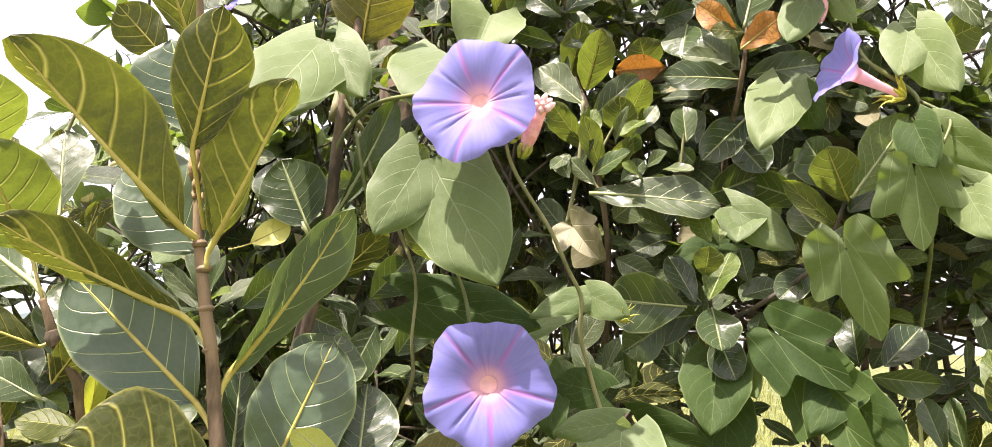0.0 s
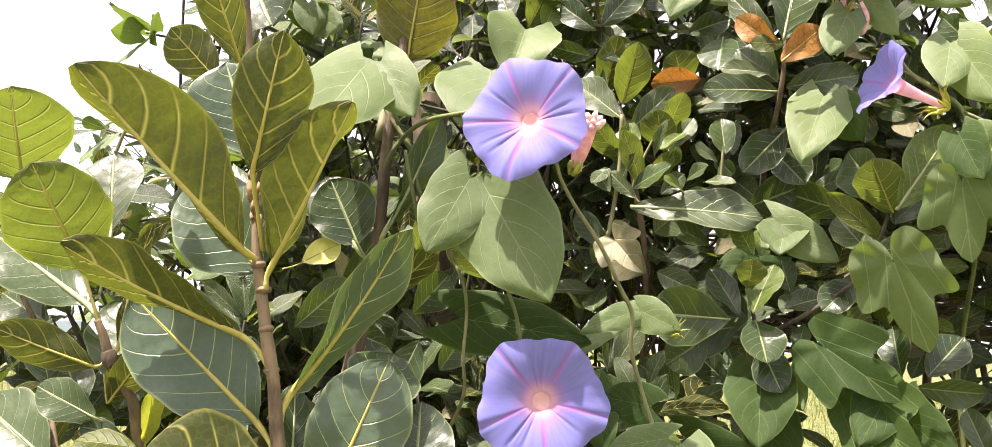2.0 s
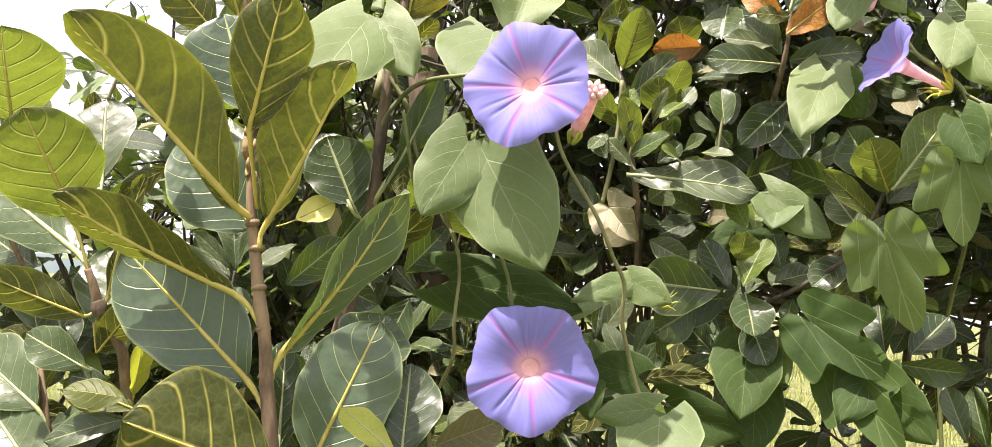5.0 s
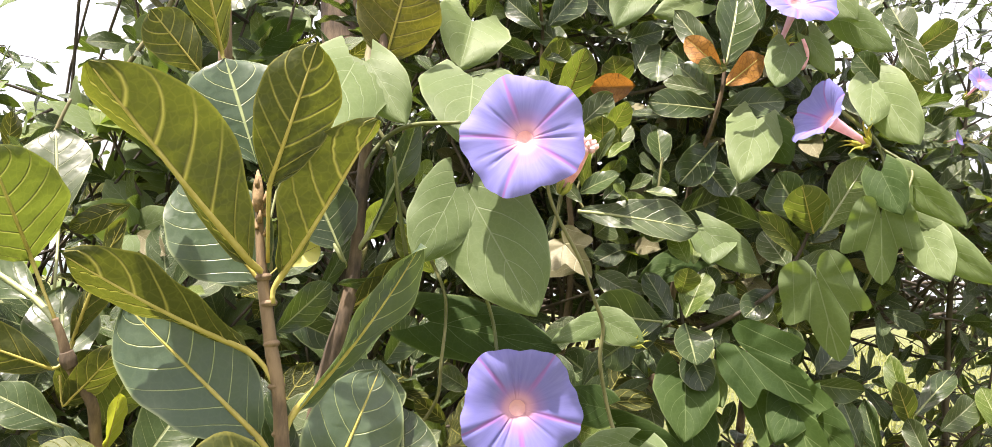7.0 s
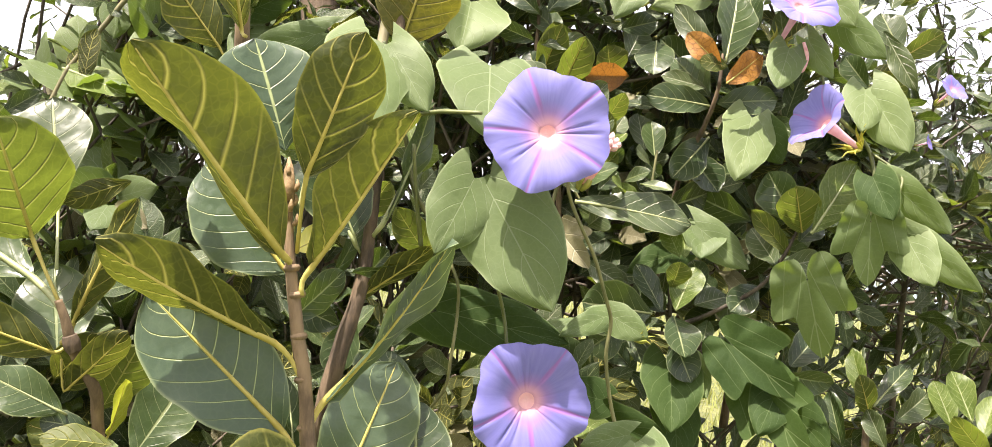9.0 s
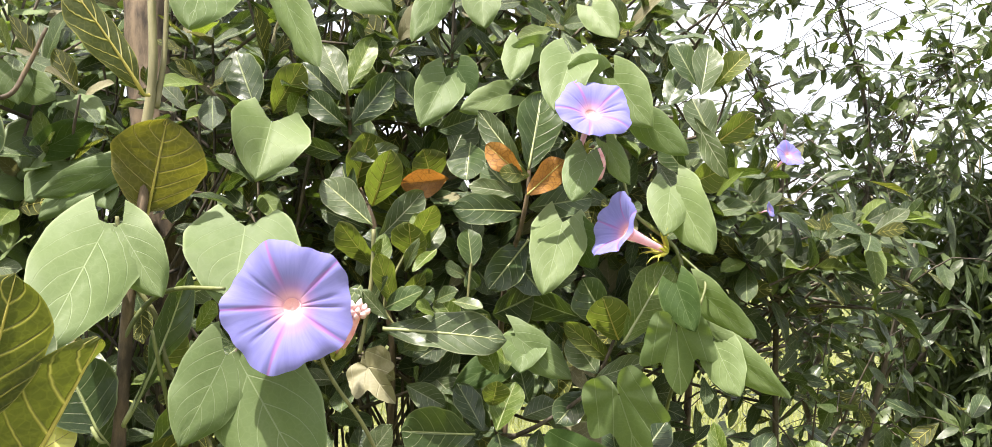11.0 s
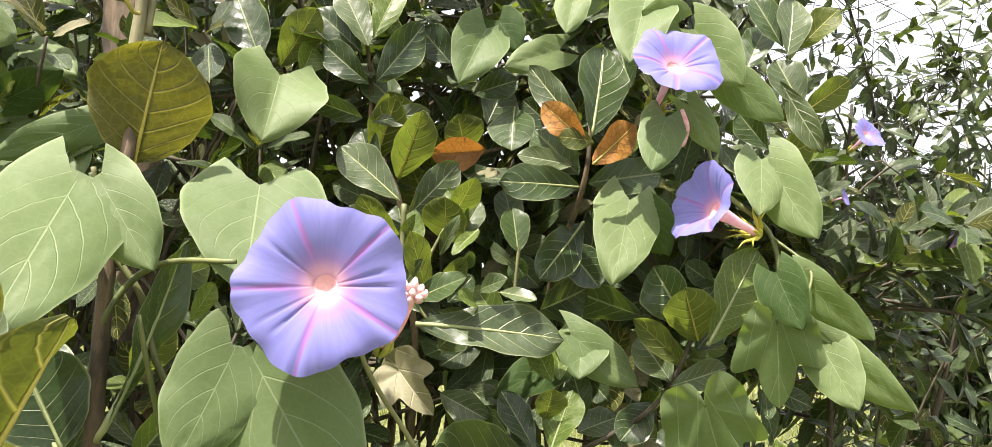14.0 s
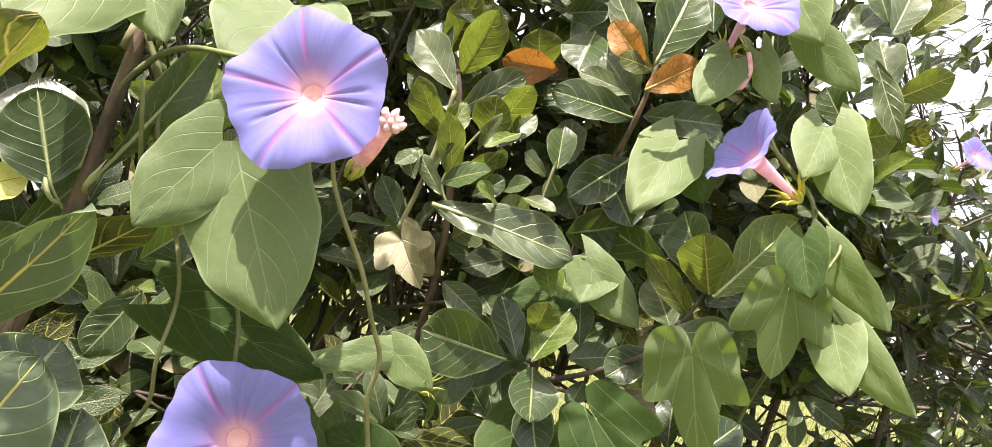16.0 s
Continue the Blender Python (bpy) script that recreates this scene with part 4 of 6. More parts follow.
leaf(vine_far, "heart", (0.2298, 0.7567, 1.8025), (0.2688, 0.7349, 1.7653), (-0.59, -0.79, -0.15), 0.0353, 0.1, 6.66792, VINE_TOP)
leaf(vine_far, "heart", (0.1711, 0.7437, 1.7649), (0.1473, 0.717, 1.7179), (-0.1, -0.84, 0.53), 0.0384, 0.1, 13.8724, VINE_TOP)
leaf(vine_far, "heart", (0.1897, 0.7429, 1.7761), (0.2037, 0.7182, 1.7333), (-0.85, -0.52, 0.02), 0.0259, 0.12, 14, VINE_TOP)
leaf(vine_far, "heart", (0.0532, 0.8706, 1.8655), (0.0227, 0.8391, 1.8059), (0.14, -0.9, 0.41), 0.0514, 0.1, 25.1716, VINE_TOP)
leaf(vine_far, "heart", (0.0653, 0.8756, 1.8757), (0.0815, 0.8617, 1.8442), (-0.4, -0.9, 0.19), 0.0406, 0.1, 10.4754, VINE_SHADED)
leaf(vine_far, "heart", (0.1299, 0.8481, 1.8983), (0.1136, 0.8228, 1.8516), (-0.08, -0.86, 0.5), 0.0329, 0.1, 16.8234, VINE_TOP)
leaf(vine_far, "heart", (0.1174, 0.8538, 1.8452), (0.064, 0.8443, 1.8239), (0.12, -0.98, 0.13), 0.0340, 0.1, 15.6403, VINE_TOP)
leaf(vine_far, "heart", (0.1523, 0.8532, 1.8977), (0.1084, 0.8453, 1.8795), (0.26, -0.94, -0.22), 0.0297, 0.1, 22.5955, VINE_TOP)
leaf(vine_far, "heart", (0.0911, 0.8686, 1.964), (0.0906, 0.8472, 1.9143), (-0.2, -0.9, 0.39), 0.0475, 0.1, 17.516, VINE_TOP)
leaf(vine_far, "heart", (0.0515, 0.8834, 1.9738), (0.0164, 0.84, 1.8965), (0.24, -0.89, 0.39), 0.0404, 0.1, 8.3396, VINE_TOP)
leaf(vine_far, "heart", (-0.0575, 0.8897, 1.9835), (-0.0054, 0.8554, 1.9268), (-0.54, -0.84, 0.01), 0.0608, 0.1, 19.4126, VINE_TOP)
leaf(vine_far, "heart", (0.1967, 0.807, 1.929), (0.2142, 0.7796, 1.8887), (-0.51, -0.8, 0.32), 0.0360, 0.1, 13.1983, VINE_TOP)
leaf(vine_far, "heart", (-0.1097, 0.6741, 1.8908), (-0.0779, 0.6289, 1.8102), (-0.82, -0.57, -0.01), 0.0424, 0.1, 8, VINE_TOP)
leaf(vine_far, "heart", (-0.1608, 0.6506, 1.8946), (-0.1681, 0.6142, 1.8333), (0.38, -0.81, 0.44), 0.0621, 0.1, 7.4146, VINE_TOP)
leaf(vine_far, "heart", (-0.1279, 0.8717, 1.811), (-0.1393, 0.8324, 1.7472), (0.29, -0.84, 0.46), 0.0832, 0.1, 31.2501, VINE_TOP)
leaf(vine_far, "heart", (-0.2792, 0.92, 1.7715), (-0.3605, 0.9, 1.7335), (0.28, -0.95, -0.11), 0.0377, 0.12, 10, VINE_TOP)
leaf(vine_far, "heart", (-0.3142, 0.9382, 1.7654), (-0.2889, 0.9077, 1.7219), (-0.32, -0.85, 0.41), 0.0405, 0.12, 13.6458, VINE_TOP)
leaf(vine_far, "heart", (-0.3905, 0.9348, 1.8626), (-0.3474, 0.9128, 1.8357), (-0.44, -0.9, 0.02), 0.0397, 0.12, 6.83936, VINE_TOP)
leaf(vine_far, "fig", (-0.3461, 0.6687, 1.7828), (-0.3128, 0.637, 1.7268), (-0.23, -0.9, 0.37), 0.0592, 0.08, 12.7434, FIG_TOP)
leaf(vine_far, "heart", (-0.3556, 0.9247, 1.7885), (-0.313, 0.9279, 1.8174), (0.29, -0.9, -0.33), 0.0376, 0.1, 11.5188, VINE_SHADED)
leaf(vine_far, "heart", (0.1138, 0.8086, 1.5914), (0.1651, 0.7871, 1.5498), (-0.29, -0.95, 0.13), 0.0387, 0.1, 10.9609, VINE_TOP)
leaf(vine_far, "heart", (0.1167, 0.8551, 1.5649), (0.0546, 0.8323, 1.5402), (0.12, -0.86, 0.49), 0.0375, 0.1, 12.5892, VINE_SHADED)
leaf(vine_far, "heart", (0.1259, 0.8165, 1.5892), (0.1148, 0.7902, 1.5576), (-0.15, -0.73, 0.66), 0.0475, 0.1, 23.1196, VINE_TOP)
leaf(vine_far, "heart", (-0.3863, 0.9864, 1.8159), (-0.4059, 0.9587, 1.7527), (0.15, -0.85, 0.5), 0.0560, 0.1, 10, VINE_TOP)
leaf(vine_far, "heart", (-0.3307, 0.9476, 1.7812), (-0.3766, 0.9240, 1.7308), (0.15, -0.85, 0.5), 0.0644, 0.1, 10, VINE_TOP)
leaf(vine_far, "heart", (-0.3105, 0.9245, 1.7649), (-0.3569, 0.9012, 1.7117), (0.15, -0.85, 0.5), 0.0398, 0.1, 10, VINE_TOP)
leaf(vine_far, "heart", (-0.4180, 1.0400, 1.8653), (-0.3670, 0.9979, 1.8184), (0.15, -0.85, 0.5), 0.0515, 0.1, 10, VINE_SHADED)
leaf(vine_far, "heart", (-0.4137, 0.9932, 1.7916), (-0.4469, 0.9669, 1.7462), (0.15, -0.85, 0.5), 0.0595, 0.1, 10, VINE_TOP)
leaf(vine_far, "heart", (-0.3674, 1.0305, 1.8650), (-0.3181, 0.9879, 1.8287), (0.15, -0.85, 0.5), 0.0405, 0.1, 10, VINE_TOP)
tube("withered_flower", [(0.1782, 0.73, 1.7685, 0.0015), (0.1818, 0.73, 1.7592, 0.0019), (0.183, 0.73, 1.7522, 0.0015), (0.1792, 0.73, 1.7426, 0.0023), (0.1767, 0.73, 1.739, 0.0009)], BUD_PINK, vine_far, sides=8, label="withered pink flower")


# ---- flowers ----
flower((-0.0960, 0.580, 1.6300), (-0.24, -0.965, 0.09), 0.0455, 1.0, "open violet-blue morning glory flower with a pink star", spin=22)
flower((-0.0840, 0.614, 1.4290), (0.10, -0.99, 0.02), 0.0460, 2.0, "open violet-blue flower with a peach-pink throat", spin=-30)
flower((0.1835, 0.715, 1.6965), (-0.905, -0.24, 0.36), 0.0315, 3.0, "violet-blue funnel flower on a pink tube", spin=5, deep=0.62, length=1.95, sepals=12, spread=1.2, star=0.605)
flower((0.1689, 0.715, 1.8047), (-0.02, -0.85, 0.527), 0.0350, 4.0, "pale violet flower standing above its calyx", spin=20, sepals=9, spread=0.8)
flower((0.5949, 0.93, 1.6782), (-0.361, -0.92, 0.151), 0.0188, 5.0, "small violet flower on the far twigs", spin=0)
flower((0.4691, 0.9, 1.7956), (0.152, -0.87, 0.47), 0.0179, 6.0, "small violet flower among fig twigs", spin=0)
flower((0.4532, 0.92, 1.73), (0.621, -0.752, 0.221), 0.0098, 7.0, "half-hidden violet flower on the twigs", spin=0)
flower((-0.4442, 0.9, 1.848), (0.16, -0.908, 0.387), 0.0164, 8.0, "violet flower in the shade by the trunk", spin=0)


# ---- faded flower beside the first bloom ----
bud = thing("faded_flower", "rolled-up faded pink flower beside the open bloom", "flower", "", (-0.0605, 0.6, 1.6004))
tube("tube", [(-0.0612, 0.602, 1.5953, 0.0027), (-0.0583, 0.6, 1.6019, 0.005), (-0.0554, 0.597, 1.6092, 0.0059), (-0.0517, 0.594, 1.6178, 0.0054), (-0.0484, 0.592, 1.6238, 0.0045)], BUD_PINK, bud, sides=12, lumps=0.15)
tube("petal_curl", [(-0.0471, 0.59, 1.6246, 0.0022), (-0.0471, 0.586, 1.6258, 0.0025), (-0.0463, 0.588, 1.6282, 0.0009)], BUD_WHITE, bud, sides=8, lumps=0.6)
tube("petal_curl", [(-0.0453, 0.59, 1.6252, 0.0022), (-0.0428, 0.586, 1.6273, 0.0024), (-0.0411, 0.588, 1.63, 0.0009)], BUD_WHITE, bud, sides=8, lumps=0.6)
tube("petal_curl", [(-0.0488, 0.59, 1.6242, 0.0022), (-0.0515, 0.586, 1.6248, 0.0025), (-0.0516, 0.588, 1.627, 0.0009)], BUD_WHITE, bud, sides=8, lumps=0.6)
tube("petal_curl", [(-0.0466, 0.59, 1.6265, 0.0022), (-0.046, 0.586, 1.6304, 0.0025), (-0.045, 0.588, 1.6338, 0.0009)], BUD_WHITE, bud, sides=8, lumps=0.6)
tube("petal_curl", [(-0.0477, 0.59, 1.623, 0.0022), (-0.0487, 0.586, 1.6217, 0.0025), (-0.0482, 0.588, 1.6232, 0.0009)], BUD_WHITE, bud, sides=8, lumps=0.6)
tube("petal_curl", [(-0.0454, 0.59, 1.6232, 0.0022), (-0.043, 0.586, 1.6223, 0.0024), (-0.0414, 0.588, 1.624, 0.0009)], BUD_WHITE, bud, sides=8, lumps=0.6)
tube("petal_curl", [(-0.0488, 0.59, 1.6261, 0.0022), (-0.0513, 0.586, 1.6294, 0.0025), (-0.0514, 0.588, 1.6325, 0.0009)], BUD_WHITE, bud, sides=8, lumps=0.6)
tube("petal_curl", [(-0.0446, 0.59, 1.6242, 0.0022), (-0.0409, 0.586, 1.6246, 0.0024), (-0.0388, 0.588, 1.6268, 0.0009)], BUD_WHITE, bud, sides=8, lumps=0.6)
part("calyx", calyx_mesh(0.016, 6, 0.35, 9), bud, "green calyx", look((-0.0624, 0.603, 1.5927), (-0.0558, 0.597, 1.6078)) @ pose(0, 0, 0, 180, 0, 0))


# ---- fig thicket, the leaves that can be told apart ----
thicket = thing("fig_thicket", "dense fig thicket with dark glossy leaves", "shrub", "", (0.099, 0.840, 0))
tube("branch", stem_to_ground([(0.0914, 0.81, 1.5242, 0.0016), (0.0945, 0.81, 1.4962, 0.0019), (0.1089, 0.84, 1.4629, 0.0023), (0.1089, 0.88, 1.3826, 0.0034)]), TWIG, thicket, sides=8, lumps=0.2)
tube("branch", [(0.2054, 0.765, 1.5995, 0.0015), (0.1962, 0.775, 1.5687, 0.0018), (0.179, 0.79, 1.5339, 0.0021), (0.1399, 0.81, 1.5045, 0.0023), (0.1029, 0.83, 1.4837, 0.0026)], TWIG, thicket, sides=8, lumps=0.2)
tube("branch", stem_to_ground([(-0.0563, 0.9, 1.8833, 0.0017), (-0.0478, 0.9, 1.8149, 0.002), (-0.0456, 0.9, 1.7671, 0.0024), (-0.0237, 0.88, 1.7109, 0.0027), (-0.0132, 0.9, 1.6517, 0.0031), (0.0005, 0.93, 1.5549, 0.0035), (-0.0057, 0.97, 1.3939, 0.0043)]), BARK_BROWN, thicket, sides=8, lumps=0.2)
tube("branch", [(0.1284, 0.8, 1.7686, 0.0019), (0.125, 0.8, 1.7306, 0.0022), (0.1208, 0.82, 1.6945, 0.0026), (0.1149, 0.86, 1.6511, 0.003), (0.1146, 0.9, 1.5693, 0.0035), (0.116, 0.95, 1.4799, 0.0044)], BARK_BROWN, thicket, sides=8, lumps=0.2)
tube("branch", [(0.1864, 0.77, 1.7776, 0.0018), (0.1576, 0.78, 1.7598, 0.0022), (0.1349, 0.79, 1.7389, 0.0025)], BARK_RED, thicket, sides=8)
tube("branch", [(-0.0126, 0.95, 1.7352, 0.0014), (0.0429, 0.95, 1.7571, 0.0021), (0.0925, 0.96, 1.7732, 0.0021), (0.1565, 0.97, 1.7971, 0.0022)], TWIG, thicket, sides=8)
tube("branch", [(-0.0768, 0.95, 1.4537, 0.0014), (-0.0282, 0.94, 1.4512, 0.0017), (0.0314, 0.93, 1.4637, 0.002), (0.076, 0.92, 1.4776, 0.002), (0.1148, 0.92, 1.4753, 0.002), (0.1937, 0.93, 1.4702, 0.0013)], TWIG, thicket, sides=8)
leaf(thicket, "fig", (0.0786, 0.7922, 1.5021), (0.0554, 0.8117, 1.5463), (0.08, -0.9, 0.43), 0.0270, 0.08, 11.9002, FIG_TOP)
leaf(thicket, "fig", (0.0871, 0.806, 1.5013), (0.0672, 0.816, 1.524), (-0.42, -0.91, 0.04), 0.0254, 0.08, 20.141, FIG_TOP)
leaf(thicket, "fig", (0.0891, 0.7821, 1.5033), (0.1102, 0.7919, 1.5484), (-0.52, -0.75, 0.41), 0.0345, 0.08, 11.8438, FIG_LIME, rib=RIB_GREEN)
leaf(thicket, "fig", (0.0862, 0.7898, 1.5265), (0.0893, 0.7778, 1.5516), (0.04, -0.9, -0.43), 0.0275, 0.08, 22.3528, FIG_BACKLIT)
leaf(thicket, "fig", (0.0911, 0.7845, 1.5559), (0.0778, 0.7983, 1.5882), (-0.56, -0.82, 0.12), 0.0216, 0.08, 5.5744, FIG_LIME)
leaf(thicket, "fig", (0.1004, 0.7953, 1.5562), (0.1004, 0.807, 1.5834), (0.02, -0.92, 0.39), 0.0156, 0.08, 16.4356, FIG_LIME)
leaf(thicket, "fig", (0.0714, 0.799, 1.4984), (-0, 0.8015, 1.504), (-0.05, -0.99, -0.15), 0.0582, 0.08, 14.1179, FIG_TOP, rib=RIB_GREEN)
leaf(thicket, "fig", (0.093, 0.7971, 1.4981), (0.0986, 0.7744, 1.459), (0.13, -0.85, 0.51), 0.0403, 0.08, 18.0017, FIG_TOP, rib=RIB_GREEN)
leaf(thicket, "fig", (0.0989, 0.8075, 1.4749), (0.1126, 0.7888, 1.4341), (-0.33, -0.89, 0.3), 0.0345, 0.08, 18.093, FIG_TOP, rib=RIB_GREEN)
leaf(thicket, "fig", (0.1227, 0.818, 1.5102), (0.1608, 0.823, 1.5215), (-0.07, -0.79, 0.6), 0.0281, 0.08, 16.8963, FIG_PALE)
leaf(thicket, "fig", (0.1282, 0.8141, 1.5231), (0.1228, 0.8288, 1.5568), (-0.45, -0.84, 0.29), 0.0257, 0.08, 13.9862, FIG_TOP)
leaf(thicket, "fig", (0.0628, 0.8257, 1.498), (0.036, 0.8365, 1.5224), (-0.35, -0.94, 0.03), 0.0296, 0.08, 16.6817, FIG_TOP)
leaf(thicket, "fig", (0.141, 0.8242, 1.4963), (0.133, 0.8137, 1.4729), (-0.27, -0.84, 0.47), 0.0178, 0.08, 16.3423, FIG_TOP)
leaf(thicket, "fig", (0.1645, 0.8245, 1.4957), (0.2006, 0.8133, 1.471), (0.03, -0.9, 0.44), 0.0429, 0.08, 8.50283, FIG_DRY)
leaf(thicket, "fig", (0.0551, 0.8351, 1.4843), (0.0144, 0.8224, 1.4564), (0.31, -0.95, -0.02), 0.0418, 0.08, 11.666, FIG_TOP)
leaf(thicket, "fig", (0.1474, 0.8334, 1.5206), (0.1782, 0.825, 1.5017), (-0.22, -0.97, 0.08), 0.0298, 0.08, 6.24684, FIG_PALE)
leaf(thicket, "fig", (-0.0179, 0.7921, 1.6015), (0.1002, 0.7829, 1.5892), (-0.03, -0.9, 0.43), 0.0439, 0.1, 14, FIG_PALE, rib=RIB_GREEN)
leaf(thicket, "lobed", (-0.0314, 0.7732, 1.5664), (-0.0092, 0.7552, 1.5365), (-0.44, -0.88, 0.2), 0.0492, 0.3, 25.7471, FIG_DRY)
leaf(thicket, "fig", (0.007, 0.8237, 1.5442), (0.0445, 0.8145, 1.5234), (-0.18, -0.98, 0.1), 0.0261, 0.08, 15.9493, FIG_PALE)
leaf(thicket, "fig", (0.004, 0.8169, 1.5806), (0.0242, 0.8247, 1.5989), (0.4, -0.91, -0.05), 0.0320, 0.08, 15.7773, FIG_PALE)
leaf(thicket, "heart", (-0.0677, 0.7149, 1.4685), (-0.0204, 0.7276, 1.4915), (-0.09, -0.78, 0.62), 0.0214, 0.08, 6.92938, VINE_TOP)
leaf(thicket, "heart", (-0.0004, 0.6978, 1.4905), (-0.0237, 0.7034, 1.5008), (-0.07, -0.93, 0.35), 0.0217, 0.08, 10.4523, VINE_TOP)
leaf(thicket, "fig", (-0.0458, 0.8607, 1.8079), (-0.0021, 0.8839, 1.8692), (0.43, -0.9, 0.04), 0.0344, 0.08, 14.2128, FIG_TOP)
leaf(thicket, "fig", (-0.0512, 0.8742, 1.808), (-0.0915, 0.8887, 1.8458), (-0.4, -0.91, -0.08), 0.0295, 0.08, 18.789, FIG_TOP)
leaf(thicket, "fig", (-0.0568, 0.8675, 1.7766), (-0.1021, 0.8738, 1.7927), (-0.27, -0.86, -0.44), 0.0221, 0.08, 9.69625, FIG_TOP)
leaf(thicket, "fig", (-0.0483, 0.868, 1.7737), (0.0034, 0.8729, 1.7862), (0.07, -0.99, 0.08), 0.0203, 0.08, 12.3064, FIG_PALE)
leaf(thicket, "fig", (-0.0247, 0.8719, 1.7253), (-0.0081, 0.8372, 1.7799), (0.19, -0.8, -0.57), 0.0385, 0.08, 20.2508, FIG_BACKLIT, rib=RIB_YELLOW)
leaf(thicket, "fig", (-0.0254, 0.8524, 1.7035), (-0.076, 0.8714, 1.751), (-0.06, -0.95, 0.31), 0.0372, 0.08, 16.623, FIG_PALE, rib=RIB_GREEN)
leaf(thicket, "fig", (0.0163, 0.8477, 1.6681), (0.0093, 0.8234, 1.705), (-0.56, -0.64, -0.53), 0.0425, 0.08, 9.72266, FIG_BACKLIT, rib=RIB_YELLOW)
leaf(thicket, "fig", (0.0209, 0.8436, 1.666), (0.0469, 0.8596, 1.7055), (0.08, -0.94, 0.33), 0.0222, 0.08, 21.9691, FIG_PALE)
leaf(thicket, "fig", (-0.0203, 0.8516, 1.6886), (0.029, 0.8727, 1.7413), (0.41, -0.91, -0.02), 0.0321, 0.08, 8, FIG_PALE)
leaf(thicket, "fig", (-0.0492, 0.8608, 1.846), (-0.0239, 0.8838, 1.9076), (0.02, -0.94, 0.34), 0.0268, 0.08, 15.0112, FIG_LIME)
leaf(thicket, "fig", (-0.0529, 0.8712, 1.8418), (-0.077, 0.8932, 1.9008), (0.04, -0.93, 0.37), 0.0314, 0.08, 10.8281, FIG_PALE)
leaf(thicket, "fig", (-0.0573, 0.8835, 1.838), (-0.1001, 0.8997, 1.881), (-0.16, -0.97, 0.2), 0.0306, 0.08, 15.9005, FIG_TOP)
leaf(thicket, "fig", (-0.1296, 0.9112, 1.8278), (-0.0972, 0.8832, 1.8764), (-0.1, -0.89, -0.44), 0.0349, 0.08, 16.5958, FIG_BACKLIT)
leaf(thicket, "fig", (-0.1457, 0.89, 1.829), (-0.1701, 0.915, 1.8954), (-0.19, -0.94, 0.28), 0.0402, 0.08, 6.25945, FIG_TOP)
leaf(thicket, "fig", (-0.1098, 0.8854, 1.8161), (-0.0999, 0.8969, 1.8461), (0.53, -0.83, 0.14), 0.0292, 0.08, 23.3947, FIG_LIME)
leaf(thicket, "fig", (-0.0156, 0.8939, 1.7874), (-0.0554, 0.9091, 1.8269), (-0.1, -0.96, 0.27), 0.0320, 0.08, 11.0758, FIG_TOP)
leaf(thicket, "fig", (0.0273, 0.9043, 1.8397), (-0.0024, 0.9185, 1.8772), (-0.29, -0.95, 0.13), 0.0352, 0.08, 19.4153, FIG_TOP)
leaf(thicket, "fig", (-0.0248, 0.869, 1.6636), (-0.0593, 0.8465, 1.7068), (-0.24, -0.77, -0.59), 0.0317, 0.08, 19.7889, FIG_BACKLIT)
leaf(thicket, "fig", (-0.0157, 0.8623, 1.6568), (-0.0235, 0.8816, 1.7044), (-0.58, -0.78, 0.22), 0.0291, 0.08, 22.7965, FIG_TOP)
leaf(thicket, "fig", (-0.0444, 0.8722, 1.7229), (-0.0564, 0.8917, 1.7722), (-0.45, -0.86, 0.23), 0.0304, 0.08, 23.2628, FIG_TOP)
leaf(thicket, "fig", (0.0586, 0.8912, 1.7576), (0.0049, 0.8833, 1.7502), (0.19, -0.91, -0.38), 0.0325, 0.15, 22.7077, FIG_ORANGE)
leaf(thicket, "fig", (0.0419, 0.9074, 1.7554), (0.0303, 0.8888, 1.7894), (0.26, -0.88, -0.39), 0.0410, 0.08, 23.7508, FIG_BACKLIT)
leaf(thicket, "fig", (0.0791, 0.8669, 1.7938), (0.0707, 0.8446, 1.7497), (-0.35, -0.81, 0.48), 0.0421, 0.08, 20.6945, FIG_TOP, rib=RIB_GREEN)
leaf(thicket, "fig", (0.0472, 0.8974, 1.811), (0.0912, 0.9039, 1.8282), (0.14, -0.99, 0.03), 0.0280, 0.08, 19.0143, FIG_TOP)
leaf(thicket, "fig", (0.1148, 0.7701, 1.7465), (0.0794, 0.7773, 1.7778), (-0.38, -0.9, -0.22), 0.0256, 0.08, 22.5969, FIG_ORANGE, rib=RIB_YELLOW)
leaf(thicket, "fig", (0.1159, 0.7595, 1.7274), (0.1548, 0.7683, 1.7627), (0.24, -0.97, -0.02), 0.0289, 0.08, 11.5881, FIG_ORANGE, rib=RIB_YELLOW)
leaf(thicket, "fig", (0.1212, 0.7706, 1.7474), (0.0908, 0.7692, 1.7499), (0.05, -0.99, 0.1), 0.0190, 0.08, 5.33023, FIG_BACKLIT)
leaf(thicket, "fig", (0.1215, 0.7774, 1.754), (0.1412, 0.8039, 1.8363), (0.23, -0.94, 0.25), 0.0470, 0.08, 17.8625, FIG_TOP, rib=RIB_GREEN)
leaf(thicket, "fig", (0.1208, 0.7899, 1.7529), (0.0785, 0.8151, 1.8183), (-0.57, -0.82, -0.05), 0.0268, 0.08, 16.9389, FIG_PALE, rib=RIB_GREEN)
leaf(thicket, "fig", (0.1226, 0.8098, 1.7153), (0.05, 0.8003, 1.7165), (0.13, -0.98, 0.17), 0.0340, 0.08, 16.5663, FIG_TOP, rib=RIB_GREEN)
